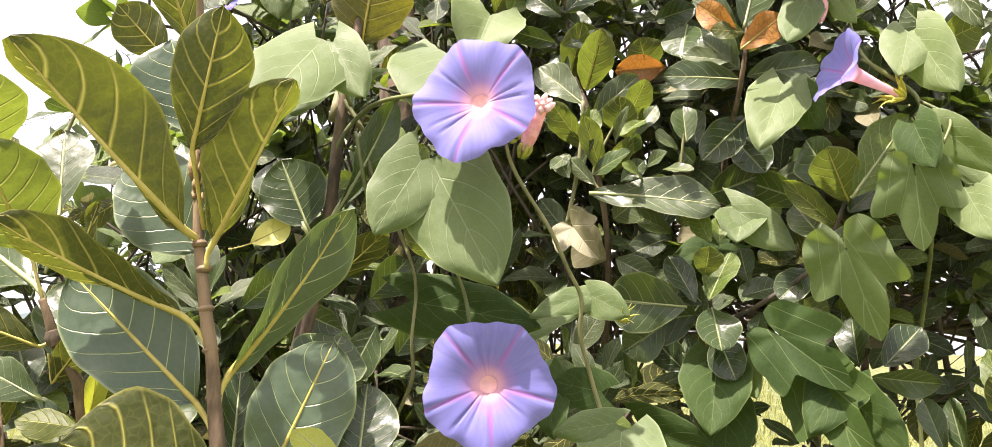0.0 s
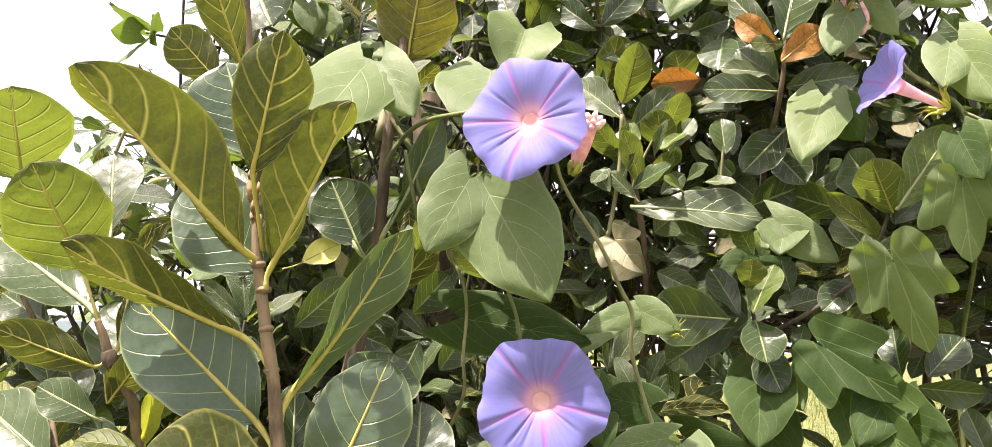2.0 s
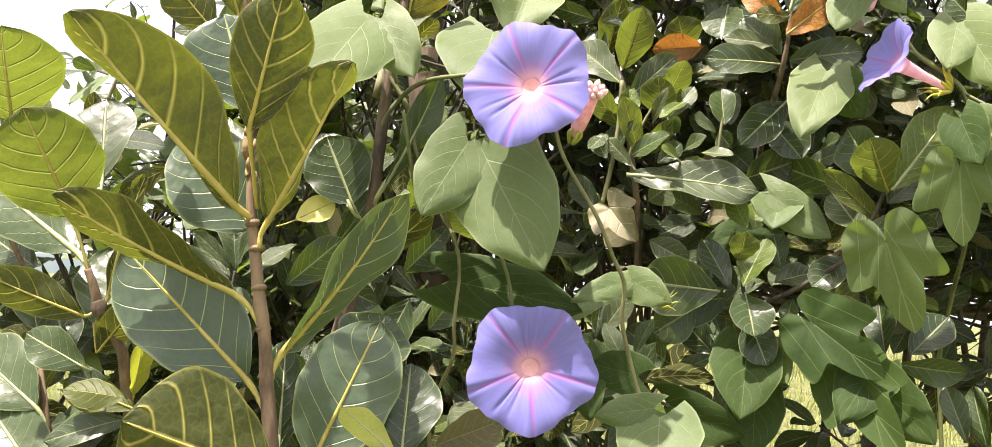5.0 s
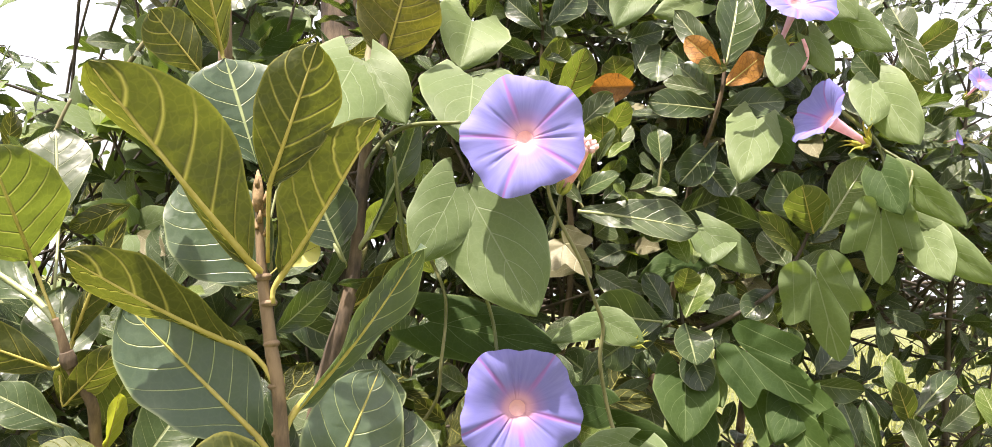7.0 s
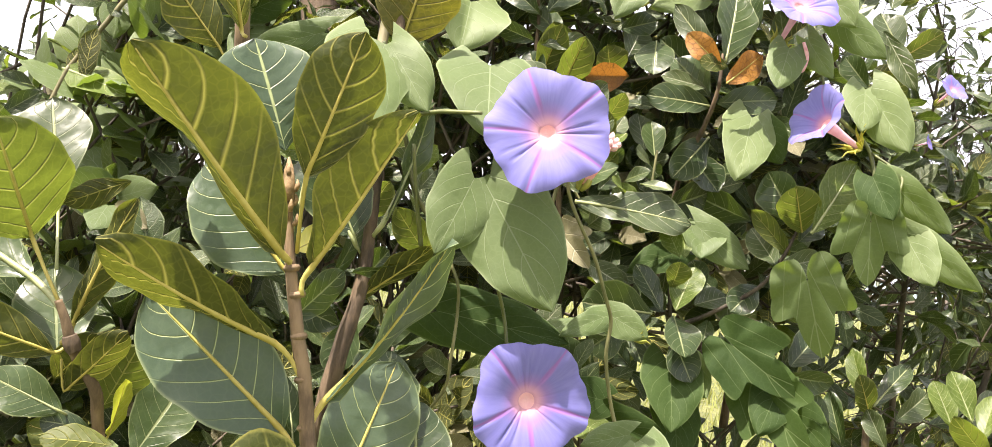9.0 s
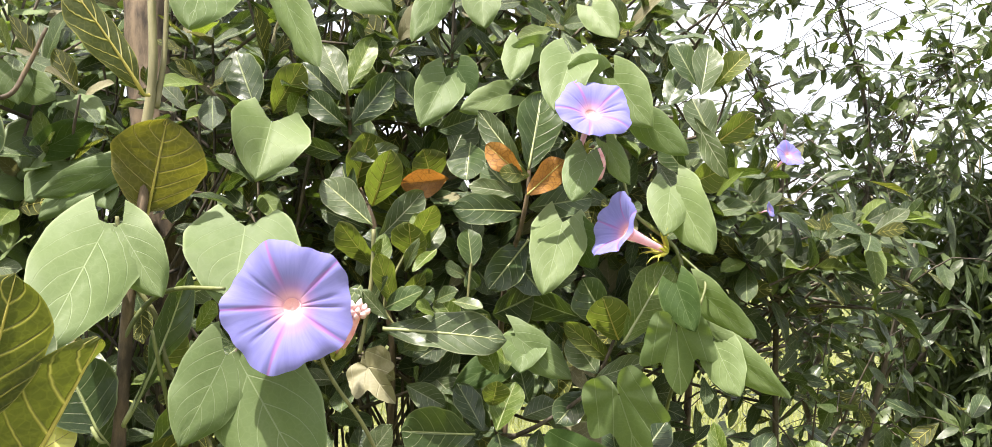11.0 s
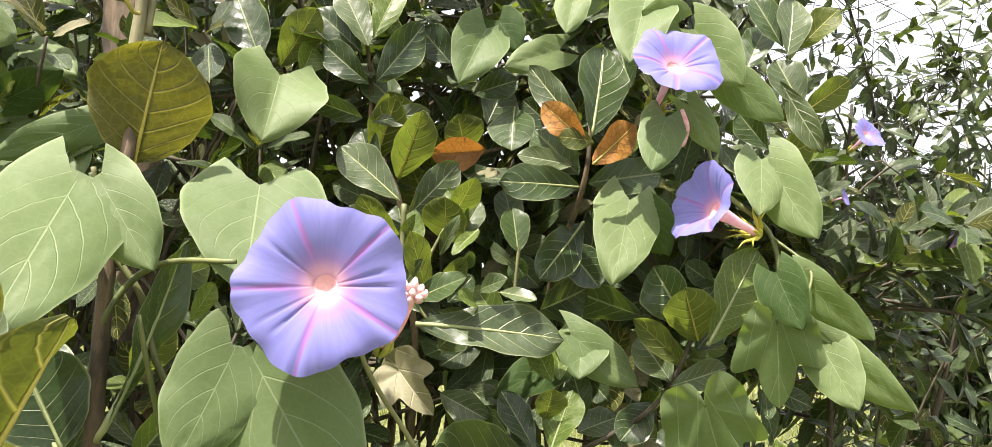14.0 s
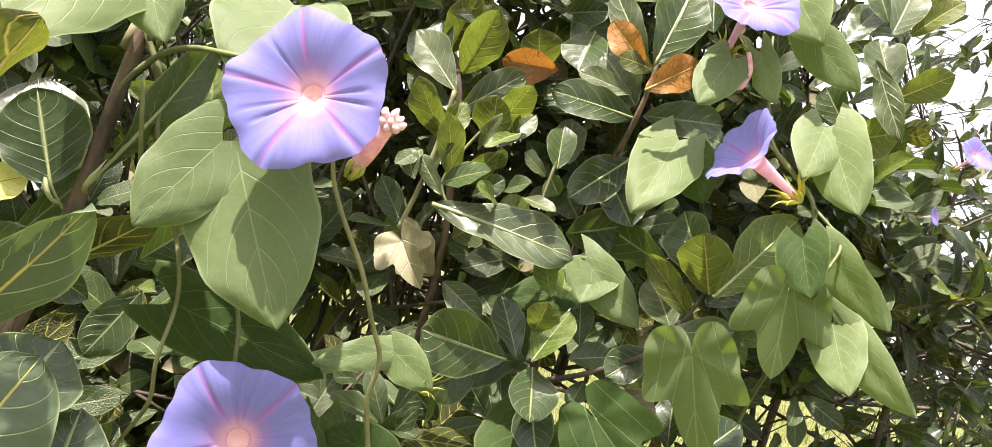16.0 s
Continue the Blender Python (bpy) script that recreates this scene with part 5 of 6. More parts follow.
leaf(thicket, "fig", (0.1158, 0.8088, 1.7335), (0.0672, 0.8118, 1.7409), (-0.02, -0.97, 0.23), 0.0206, 0.08, 12.3071, FIG_PALE)
leaf(thicket, "fig", (0.1349, 0.8383, 1.6885), (0.0878, 0.8125, 1.6378), (0.24, -0.94, 0.26), 0.0379, 0.08, 11.4191, FIG_TOP, rib=RIB_GREEN)
leaf(thicket, "fig", (0.1287, 0.8081, 1.719), (0.1972, 0.8128, 1.7308), (0.04, -0.99, 0.16), 0.0342, 0.08, 13.5814, FIG_TOP)
leaf(thicket, "fig", (0.1225, 0.8137, 1.726), (0.0872, 0.8295, 1.766), (-0.21, -0.96, 0.19), 0.0399, 0.08, 21.4913, FIG_TOP)
leaf(thicket, "fig", (0.0747, 0.8337, 1.6608), (0.0719, 0.8445, 1.6999), (-0.12, -0.96, 0.26), 0.0262, 0.08, 19.7151, FIG_TOP, rib=RIB_GREEN)
leaf(thicket, "fig", (0.0701, 0.8427, 1.6567), (0.0818, 0.8359, 1.6403), (-0.67, -0.72, -0.18), 0.0220, 0.08, 17.1941, FIG_TOP)
leaf(thicket, "fig", (0.1696, 0.8135, 1.8048), (0.1652, 0.8298, 1.848), (-0.76, -0.63, 0.16), 0.0288, 0.08, 16.5118, FIG_TOP)
leaf(thicket, "fig", (0.121, 0.8566, 1.6711), (0.1501, 0.84, 1.6309), (0.01, -0.92, 0.39), 0.0423, 0.08, 17.5533, FIG_TOP)
leaf(thicket, "fig", (0.0977, 0.8467, 1.6112), (0.1445, 0.855, 1.6311), (0.29, -0.9, -0.31), 0.0457, 0.08, 13.7718, FIG_TOP)
leaf(thicket, "fig", (0.0682, 0.865, 1.6178), (0.0923, 0.8525, 1.5882), (-0.61, -0.77, -0.17), 0.0441, 0.08, 4.39165, FIG_TOP)
leaf(thicket, "fig", (0.1388, 0.8244, 1.6887), (0.1846, 0.8384, 1.7238), (0.39, -0.91, -0.14), 0.0370, 0.08, 7.36762, FIG_TOP)
leaf(thicket, "fig", (0.1991, 0.7325, 1.5873), (0.2541, 0.7537, 1.6621), (0.11, -0.97, 0.19), 0.0445, 0.08, 13.9658, FIG_LIME, rib=RIB_GREEN)
leaf(thicket, "fig", (0.2037, 0.7582, 1.5894), (0.1805, 0.7327, 1.6305), (-0.24, -0.76, -0.61), 0.0418, 0.08, 6.65133, FIG_BACKLIT, rib=RIB_YELLOW)
leaf(thicket, "fig", (0.1988, 0.7616, 1.5984), (0.174, 0.7775, 1.6485), (-0.74, -0.65, -0.16), 0.0428, 0.08, 19.0439, FIG_TOP, rib=RIB_GREEN)
leaf(thicket, "fig", (0.2019, 0.7778, 1.5672), (0.149, 0.7583, 1.607), (0.25, -0.96, -0.14), 0.0226, 0.08, 18.4701, FIG_BACKLIT)
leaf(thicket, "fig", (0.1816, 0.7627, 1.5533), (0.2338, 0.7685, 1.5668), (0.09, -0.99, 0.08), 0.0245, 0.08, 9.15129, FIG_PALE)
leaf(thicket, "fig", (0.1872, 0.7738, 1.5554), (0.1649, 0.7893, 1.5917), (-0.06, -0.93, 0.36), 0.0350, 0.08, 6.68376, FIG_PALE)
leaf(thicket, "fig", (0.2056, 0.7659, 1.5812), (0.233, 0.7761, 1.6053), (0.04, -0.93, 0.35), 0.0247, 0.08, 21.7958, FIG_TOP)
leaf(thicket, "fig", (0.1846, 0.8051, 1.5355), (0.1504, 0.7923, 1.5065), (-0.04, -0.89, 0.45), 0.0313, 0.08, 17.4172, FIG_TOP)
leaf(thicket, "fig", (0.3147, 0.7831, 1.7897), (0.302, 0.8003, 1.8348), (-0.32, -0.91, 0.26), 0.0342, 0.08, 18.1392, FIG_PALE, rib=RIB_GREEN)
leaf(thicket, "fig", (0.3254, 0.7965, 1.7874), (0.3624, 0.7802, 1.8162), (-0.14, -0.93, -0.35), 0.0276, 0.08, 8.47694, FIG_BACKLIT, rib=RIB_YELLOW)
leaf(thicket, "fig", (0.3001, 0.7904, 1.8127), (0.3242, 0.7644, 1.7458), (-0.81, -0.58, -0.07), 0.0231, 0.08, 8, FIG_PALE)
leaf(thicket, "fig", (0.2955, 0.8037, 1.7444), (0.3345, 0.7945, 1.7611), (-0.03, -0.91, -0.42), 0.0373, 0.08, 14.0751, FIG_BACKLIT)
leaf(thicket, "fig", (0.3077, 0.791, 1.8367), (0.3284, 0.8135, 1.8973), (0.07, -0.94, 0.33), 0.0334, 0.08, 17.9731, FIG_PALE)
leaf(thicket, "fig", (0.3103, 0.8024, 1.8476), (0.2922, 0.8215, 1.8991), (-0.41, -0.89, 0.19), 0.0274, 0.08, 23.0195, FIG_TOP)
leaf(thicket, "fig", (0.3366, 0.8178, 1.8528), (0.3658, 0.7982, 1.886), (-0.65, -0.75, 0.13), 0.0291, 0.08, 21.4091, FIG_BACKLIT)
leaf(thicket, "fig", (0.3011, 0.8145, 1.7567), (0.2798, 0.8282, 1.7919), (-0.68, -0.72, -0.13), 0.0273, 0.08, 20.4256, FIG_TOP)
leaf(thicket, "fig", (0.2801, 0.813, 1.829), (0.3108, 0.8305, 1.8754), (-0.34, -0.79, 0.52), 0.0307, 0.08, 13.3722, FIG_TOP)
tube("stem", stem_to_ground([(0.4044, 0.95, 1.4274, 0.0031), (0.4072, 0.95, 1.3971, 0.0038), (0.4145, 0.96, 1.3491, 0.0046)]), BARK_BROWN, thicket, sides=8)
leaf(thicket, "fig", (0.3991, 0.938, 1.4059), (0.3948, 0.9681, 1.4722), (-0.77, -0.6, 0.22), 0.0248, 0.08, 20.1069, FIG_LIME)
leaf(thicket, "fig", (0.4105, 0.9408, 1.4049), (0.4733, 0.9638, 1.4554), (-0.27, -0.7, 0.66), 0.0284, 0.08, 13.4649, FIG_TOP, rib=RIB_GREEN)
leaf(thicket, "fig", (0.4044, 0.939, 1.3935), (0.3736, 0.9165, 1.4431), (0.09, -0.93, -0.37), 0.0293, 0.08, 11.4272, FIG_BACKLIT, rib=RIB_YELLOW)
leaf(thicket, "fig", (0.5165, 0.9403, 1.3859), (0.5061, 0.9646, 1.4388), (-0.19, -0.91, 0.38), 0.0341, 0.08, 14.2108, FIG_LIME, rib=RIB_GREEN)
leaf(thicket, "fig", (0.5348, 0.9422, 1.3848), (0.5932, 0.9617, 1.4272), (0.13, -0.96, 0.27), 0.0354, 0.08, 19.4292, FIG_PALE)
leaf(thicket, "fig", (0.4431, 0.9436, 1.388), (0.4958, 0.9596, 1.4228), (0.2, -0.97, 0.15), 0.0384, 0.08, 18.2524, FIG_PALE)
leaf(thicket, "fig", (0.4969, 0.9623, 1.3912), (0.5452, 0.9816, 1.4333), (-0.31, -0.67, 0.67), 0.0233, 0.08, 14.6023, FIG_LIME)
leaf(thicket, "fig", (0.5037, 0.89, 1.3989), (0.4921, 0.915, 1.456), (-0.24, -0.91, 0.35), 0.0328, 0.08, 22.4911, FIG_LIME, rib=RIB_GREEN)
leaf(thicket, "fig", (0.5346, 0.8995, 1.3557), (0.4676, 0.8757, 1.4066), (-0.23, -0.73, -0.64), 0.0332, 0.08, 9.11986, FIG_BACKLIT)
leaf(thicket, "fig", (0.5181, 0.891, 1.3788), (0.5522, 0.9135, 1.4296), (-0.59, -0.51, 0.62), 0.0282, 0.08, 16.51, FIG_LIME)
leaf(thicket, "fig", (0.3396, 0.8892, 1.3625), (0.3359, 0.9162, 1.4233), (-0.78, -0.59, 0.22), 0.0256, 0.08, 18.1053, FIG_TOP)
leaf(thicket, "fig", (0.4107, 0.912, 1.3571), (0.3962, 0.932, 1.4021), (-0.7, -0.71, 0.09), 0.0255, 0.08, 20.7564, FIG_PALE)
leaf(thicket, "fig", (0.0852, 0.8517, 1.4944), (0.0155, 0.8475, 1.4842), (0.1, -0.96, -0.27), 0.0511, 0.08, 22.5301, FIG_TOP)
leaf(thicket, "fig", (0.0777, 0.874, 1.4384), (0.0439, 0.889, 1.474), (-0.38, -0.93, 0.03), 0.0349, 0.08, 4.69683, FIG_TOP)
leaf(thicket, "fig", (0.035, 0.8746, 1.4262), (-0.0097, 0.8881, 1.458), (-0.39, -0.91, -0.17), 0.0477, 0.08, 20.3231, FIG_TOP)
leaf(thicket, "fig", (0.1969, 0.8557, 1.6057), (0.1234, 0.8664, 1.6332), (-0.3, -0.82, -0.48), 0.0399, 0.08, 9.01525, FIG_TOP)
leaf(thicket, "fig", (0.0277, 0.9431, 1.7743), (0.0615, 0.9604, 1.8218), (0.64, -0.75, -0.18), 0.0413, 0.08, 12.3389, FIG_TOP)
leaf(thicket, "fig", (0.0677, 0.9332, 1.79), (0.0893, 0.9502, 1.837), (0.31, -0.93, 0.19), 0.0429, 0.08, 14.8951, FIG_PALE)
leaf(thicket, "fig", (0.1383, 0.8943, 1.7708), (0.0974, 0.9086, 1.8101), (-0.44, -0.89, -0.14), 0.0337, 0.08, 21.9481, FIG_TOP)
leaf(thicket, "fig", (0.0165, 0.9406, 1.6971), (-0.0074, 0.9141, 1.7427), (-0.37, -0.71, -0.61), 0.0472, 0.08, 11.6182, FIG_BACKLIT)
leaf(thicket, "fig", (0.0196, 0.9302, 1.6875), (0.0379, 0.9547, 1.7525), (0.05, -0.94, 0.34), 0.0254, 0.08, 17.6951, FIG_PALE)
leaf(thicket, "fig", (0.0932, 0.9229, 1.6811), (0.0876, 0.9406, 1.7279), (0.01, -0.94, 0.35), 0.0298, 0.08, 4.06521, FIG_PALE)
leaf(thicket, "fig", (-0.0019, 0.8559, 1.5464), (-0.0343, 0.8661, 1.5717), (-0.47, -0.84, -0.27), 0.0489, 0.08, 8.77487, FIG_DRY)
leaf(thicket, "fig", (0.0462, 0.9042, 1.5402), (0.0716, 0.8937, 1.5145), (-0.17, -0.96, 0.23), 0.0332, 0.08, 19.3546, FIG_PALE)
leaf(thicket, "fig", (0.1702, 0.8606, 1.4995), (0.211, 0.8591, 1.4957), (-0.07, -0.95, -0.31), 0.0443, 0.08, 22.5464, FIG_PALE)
leaf(thicket, "fig", (0.2625, 0.8735, 1.4503), (0.3034, 0.8898, 1.4894), (-0.06, -0.9, 0.44), 0.0372, 0.08, 12.3844, FIG_TOP)
leaf(thicket, "fig", (0.2449, 0.8916, 1.4486), (0.2449, 0.9126, 1.4991), (-0.64, -0.71, 0.29), 0.0342, 0.08, 21.8997, FIG_TOP)
leaf(thicket, "fig", (0.2501, 0.8708, 1.4405), (0.3126, 0.8688, 1.4357), (-0.06, -0.91, -0.41), 0.0292, 0.08, 23.1172, FIG_TOP)
leaf(thicket, "fig", (0.3213, 0.891, 1.3686), (0.3094, 0.9135, 1.4206), (-0.19, -0.92, 0.35), 0.0258, 0.08, 21.6418, FIG_TOP)
leaf(thicket, "fig", (-0.0225, 0.9077, 1.7723), (-0.0347, 0.8784, 1.8037), (0.17, -0.75, -0.64), 0.0382, 0.08, 20.7871, FIG_BACKLIT)
leaf(thicket, "fig", (-0.0431, 0.8932, 1.7424), (-0.0282, 0.8602, 1.7966), (-0.22, -0.86, -0.46), 0.0326, 0.08, 19.1449, FIG_BACKLIT, rib=RIB_YELLOW)
leaf(thicket, "fig", (-0.2024, 0.7982, 1.6329), (-0.1727, 0.8026, 1.6443), (0.29, -0.85, -0.44), 0.0255, 0.08, 16.3647, FIG_PALE)
leaf(thicket, "fig", (-0.2229, 0.7936, 1.4991), (-0.1918, 0.8097, 1.5387), (0.58, -0.8, -0.13), 0.0389, 0.08, 17.5236, FIG_TOP)
leaf(thicket, "fig", (-0.1543, 0.8094, 1.5343), (-0.1902, 0.7858, 1.5785), (0.08, -0.9, -0.42), 0.0313, 0.08, 5.0314, FIG_BACKLIT)
leaf(thicket, "fig", (-0.2186, 0.8093, 1.4758), (-0.2396, 0.786, 1.4207), (0.49, -0.85, 0.18), 0.0367, 0.08, 7.9062, FIG_TOP)
leaf(thicket, "fig", (-0.1946, 0.7927, 1.447), (-0.1702, 0.811, 1.4908), (0.63, -0.78, -0.02), 0.0396, 0.08, 14.6627, FIG_TOP)
leaf(thicket, "fig", (-0.1639, 0.6959, 1.3571), (-0.112, 0.7061, 1.38), (0.23, -0.97, -0.1), 0.0372, 0.08, 22.5017, FIG_DRY)
leaf(thicket, "fig", (-0.2838, 0.7534, 1.4876), (-0.2326, 0.7449, 1.4673), (-0.22, -0.97, -0.14), 0.0299, 0.08, 21.3268, FIG_TOP)
leaf(thicket, "fig", (-0.2247, 0.8089, 1.562), (-0.1981, 0.7867, 1.6028), (0.07, -0.86, -0.51), 0.0306, 0.08, 19.1782, FIG_BACKLIT)
leaf(thicket, "fig", (-0.0057, 0.8121, 1.6198), (-0.025, 0.7818, 1.6731), (0.49, -0.82, -0.29), 0.0242, 0.08, 12.793, FIG_BACKLIT)
leaf(thicket, "fig", (-0.0014, 0.8065, 1.6249), (0.0211, 0.7903, 1.6537), (-0, -0.87, -0.49), 0.0195, 0.08, 23.0591, FIG_BACKLIT)
leaf(thicket, "fig", (-0.0131, 0.7956, 1.6103), (-0.0378, 0.8065, 1.6384), (-0.48, -0.87, -0.08), 0.0162, 0.08, 5.4412, FIG_PALE)
leaf(thicket, "fig", (0.0114, 0.8165, 1.6176), (0.0341, 0.8252, 1.64), (0.24, -0.96, 0.12), 0.0183, 0.08, 21.8089, FIG_TOP)
leaf(thicket, "fig", (-0.0231, 0.8131, 1.6485), (-0.0141, 0.8304, 1.6943), (0.12, -0.94, 0.33), 0.0198, 0.08, 8.12514, FIG_LIME)
leaf(thicket, "fig", (0.0171, 0.8485, 1.6871), (0.0356, 0.8272, 1.7234), (0.31, -0.74, -0.59), 0.0288, 0.08, 13.4269, FIG_BACKLIT)
leaf(thicket, "fig", (-0.0369, 0.7965, 1.6168), (-0.0499, 0.8053, 1.6396), (-0.3, -0.93, 0.19), 0.0181, 0.08, 5.46547, FIG_PALE)
leaf(thicket, "fig", (0.0326, 0.8446, 1.6801), (0.0167, 0.8581, 1.7161), (-0.37, -0.91, 0.18), 0.0217, 0.08, 23.5771, FIG_LIME)
leaf(thicket, "fig", (-0.1785, 0.7147, 1.6145), (-0.1901, 0.728, 1.6493), (-0.04, -0.94, 0.34), 0.0168, 0.08, 19.5533, FIG_LIME)
leaf(thicket, "fig", (-0.1759, 0.7161, 1.6059), (-0.1618, 0.7258, 1.6312), (0.7, -0.71, -0.12), 0.0172, 0.08, 4.04802, FIG_LIME)
leaf(thicket, "fig", (-0.1737, 0.7373, 1.5932), (-0.1615, 0.744, 1.6106), (0.52, -0.85, -0.04), 0.0174, 0.08, 6.85157, FIG_PALE)
leaf(thicket, "fig", (0.063, 0.8448, 1.5984), (0.0417, 0.8578, 1.6317), (-0.32, -0.93, 0.16), 0.0276, 0.08, 21.0675, FIG_LIME)
leaf(thicket, "fig", (0.0711, 0.8565, 1.5815), (0.0921, 0.8402, 1.6113), (-0.37, -0.9, -0.23), 0.0252, 0.08, 18.3957, FIG_BACKLIT)
# small shoots beside the wilted bud
leaf(thicket, "fig", (0.0173, 0.8120, 1.6406), (0.0241, 0.7880, 1.6585), (0.31, -0.85, 0.38), 0.0169, 0.12, 21, FIG_TOP, rib=RIB_GREEN)
leaf(thicket, "fig", (0.0335, 0.8020, 1.6272), (0.0522, 0.7780, 1.6369), (-0.29, -0.85, 0.41), 0.0160, 0.12, 21, FIG_PALE, rib=RIB_GREEN)
leaf(thicket, "fig", (0.0312, 0.7920, 1.6155), (0.0114, 0.7680, 1.6227), (-0.09, -0.85, 0.48), 0.0192, 0.12, 16, FIG_LIME, rib=RIB_GREEN)
leaf(thicket, "fig", (0.0651, 0.8220, 1.6503), (0.0417, 0.7980, 1.6613), (0.26, -0.85, 0.39), 0.0176, 0.12, 10, FIG_PALE, rib=RIB_GREEN)
leaf(thicket, "fig", (0.0503, 0.8020, 1.6263), (0.0761, 0.7780, 1.6198), (0.28, -0.85, 0.37), 0.0151, 0.12, 20, FIG_PALE, rib=RIB_GREEN)
leaf(thicket, "fig", (-0.0157, 0.8020, 1.6202), (0.0200, 0.7780, 1.6381), (0.20, -0.85, 0.54), 0.0233, 0.12, 14, FIG_TOP, rib=RIB_GREEN)
leaf(thicket, "oval", (-0.0300, 0.8120, 1.6219), (-0.0140, 0.7880, 1.6519), (-0.09, -0.85, 0.54), 0.0116, 0.12, 16, FIG_PALE, rib=RIB_GREEN)
leaf(thicket, "oval", (0.0055, 0.8220, 1.6567), (0.0176, 0.7980, 1.6876), (-0.23, -0.85, 0.41), 0.0123, 0.12, 21, FIG_PALE, rib=RIB_GREEN)
leaf(thicket, "oval", (-0.0270, 0.8220, 1.6677), (-0.0182, 0.7980, 1.6874), (0.14, -0.85, 0.53), 0.0097, 0.12, 10, FIG_LIME, rib=RIB_GREEN)
leaf(thicket, "oval", (0.0356, 0.8120, 1.6775), (0.0095, 0.7880, 1.6553), (-0.26, -0.85, 0.37), 0.0117, 0.12, 17, FIG_LIME, rib=RIB_GREEN)
leaf(thicket, "oval", (-0.0381, 0.8120, 1.6427), (-0.0541, 0.7880, 1.6231), (-0.00, -0.85, 0.38), 0.0139, 0.12, 13, FIG_PALE, rib=RIB_GREEN)
tube("stem", [(-0.0393, 0.8150, 1.5766, 0.0022), (-0.0344, 0.8150, 1.6016, 0.0022), (-0.0306, 0.8150, 1.6239, 0.0022), (-0.0269, 0.8150, 1.6575, 0.0022), (-0.0256, 0.8150, 1.6972, 0.0022)], STEM_DULL, thicket, sides=6)
tube("stem", [(0.0670, 0.8150, 1.6281, 0.0014), (0.0688, 0.8150, 1.6474, 0.0014), (0.0705, 0.8150, 1.6641, 0.0014)], STEM_DULL, thicket, sides=6)
tube("stem", [(-0.0047, 0.8150, 1.6021, 0.0014), (-0.0154, 0.8150, 1.6227, 0.0014), (-0.0056, 0.8150, 1.6522, 0.0014), (0.0075, 0.8150, 1.6775, 0.0014)], STEM_DULL, thicket, sides=6)


# ---- ground and distance ----
def ground_mesh():
    bm = bmesh.new()
    bmesh.ops.create_grid(bm, x_segments=60, y_segments=60, size=1.0)
    for v in bm.verts:
        r = max(abs(v.co.x), abs(v.co.y))
        k = 8 * r + 1500 * r**6
        v.co.x, v.co.y = v.co.x * k, v.co.y * k
        rise = min(max(math.hypot(v.co.x, v.co.y) - 4, 0), 60)
        v.co.z = 0.05 * noise.noise((v.co.x * 0.5, v.co.y * 0.5, 0)) + 0.04 * rise if r < 0.9 else 2.4
    me = bpy.data.meshes.new("ground")
    bm.to_mesh(me)
    bm.free()
    me.materials.append(GRASS)
    return me


tagged(new("ground", ground_mesh()), "sunlit dry yellow-green grass field", "ground", kind="structure")


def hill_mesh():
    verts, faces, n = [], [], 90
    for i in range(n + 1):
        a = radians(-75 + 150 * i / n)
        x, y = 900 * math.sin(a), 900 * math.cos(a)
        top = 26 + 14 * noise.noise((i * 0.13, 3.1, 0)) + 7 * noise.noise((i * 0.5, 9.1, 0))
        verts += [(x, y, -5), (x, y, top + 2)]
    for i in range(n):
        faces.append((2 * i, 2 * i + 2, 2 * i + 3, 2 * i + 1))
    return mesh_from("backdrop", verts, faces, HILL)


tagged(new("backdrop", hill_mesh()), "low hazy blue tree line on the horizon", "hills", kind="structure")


def grass_mesh(count, seed):
    rng = np.random.default_rng(seed)
    verts, faces = [], []
    for _ in range(count):
        d = 1.6 + 26 * rng.random() ** 1.8
        a = rng.uniform(-0.7, 0.8)
        x, y = d * math.sin(a), d * math.cos(a)
        h, w, t = rng.uniform(0.06, 0.16 + 0.01 * d), rng.uniform(0.004, 0.008 + 0.0008 * d), rng.uniform(0, 6.28)
        lean = rng.uniform(0.02, 0.08)
        b = len(verts)
        c, s = math.cos(t), math.sin(t)
        g = 0.04 * min(max(d - 4, 0), 60) - 0.03
        verts += [(x - w * c, y - w * s, g), (x + w * c, y + w * s, g), (x - s * lean + w * 0.6 * c, y + c * lean + w * 0.6 * s, g + h * 0.6), (x - s * lean * 2, y + c * lean * 2, g + h)]
        faces += [(b, b + 1, b + 2), (b, b + 2, b + 3)]
    return mesh_from("grass", verts, faces, BLADE)


BLADE = plain_material("grass_blade", (0.14, 0.17, 0.04), (0.27, 0.27, 0.10), 3.0, 0.7, (0.4, 0.42, 0.1), 0.3)
tagged(new("grass", grass_mesh(42000, 5)), "uneven tufts of dry grass", "grass", kind="stuff")


# ---- trunk behind the thicket ----
trunk = thing("tree", "grey-barked tree trunk behind the thicket", "tree", "", (-0.27, 1.2, 0))
tube("trunk", [(-0.36, 1.17, 3.2, 0.018), (-0.335, 1.16, 2.4, 0.023), (-0.305, 1.15, 1.92, 0.026), (-0.282, 1.15, 1.7, 0.028), (-0.27, 1.15, 1.4, 0.030), (-0.28, 1.17, 0.7, 0.040), (-0.27, 1.2, -0.02, 0.055)], BARK_GREY, trunk, sides=20, steps=14, lumps=0.25)

# ---- leaves shared by the undergrowth ----
rng = random.Random(11)


RAW = {}


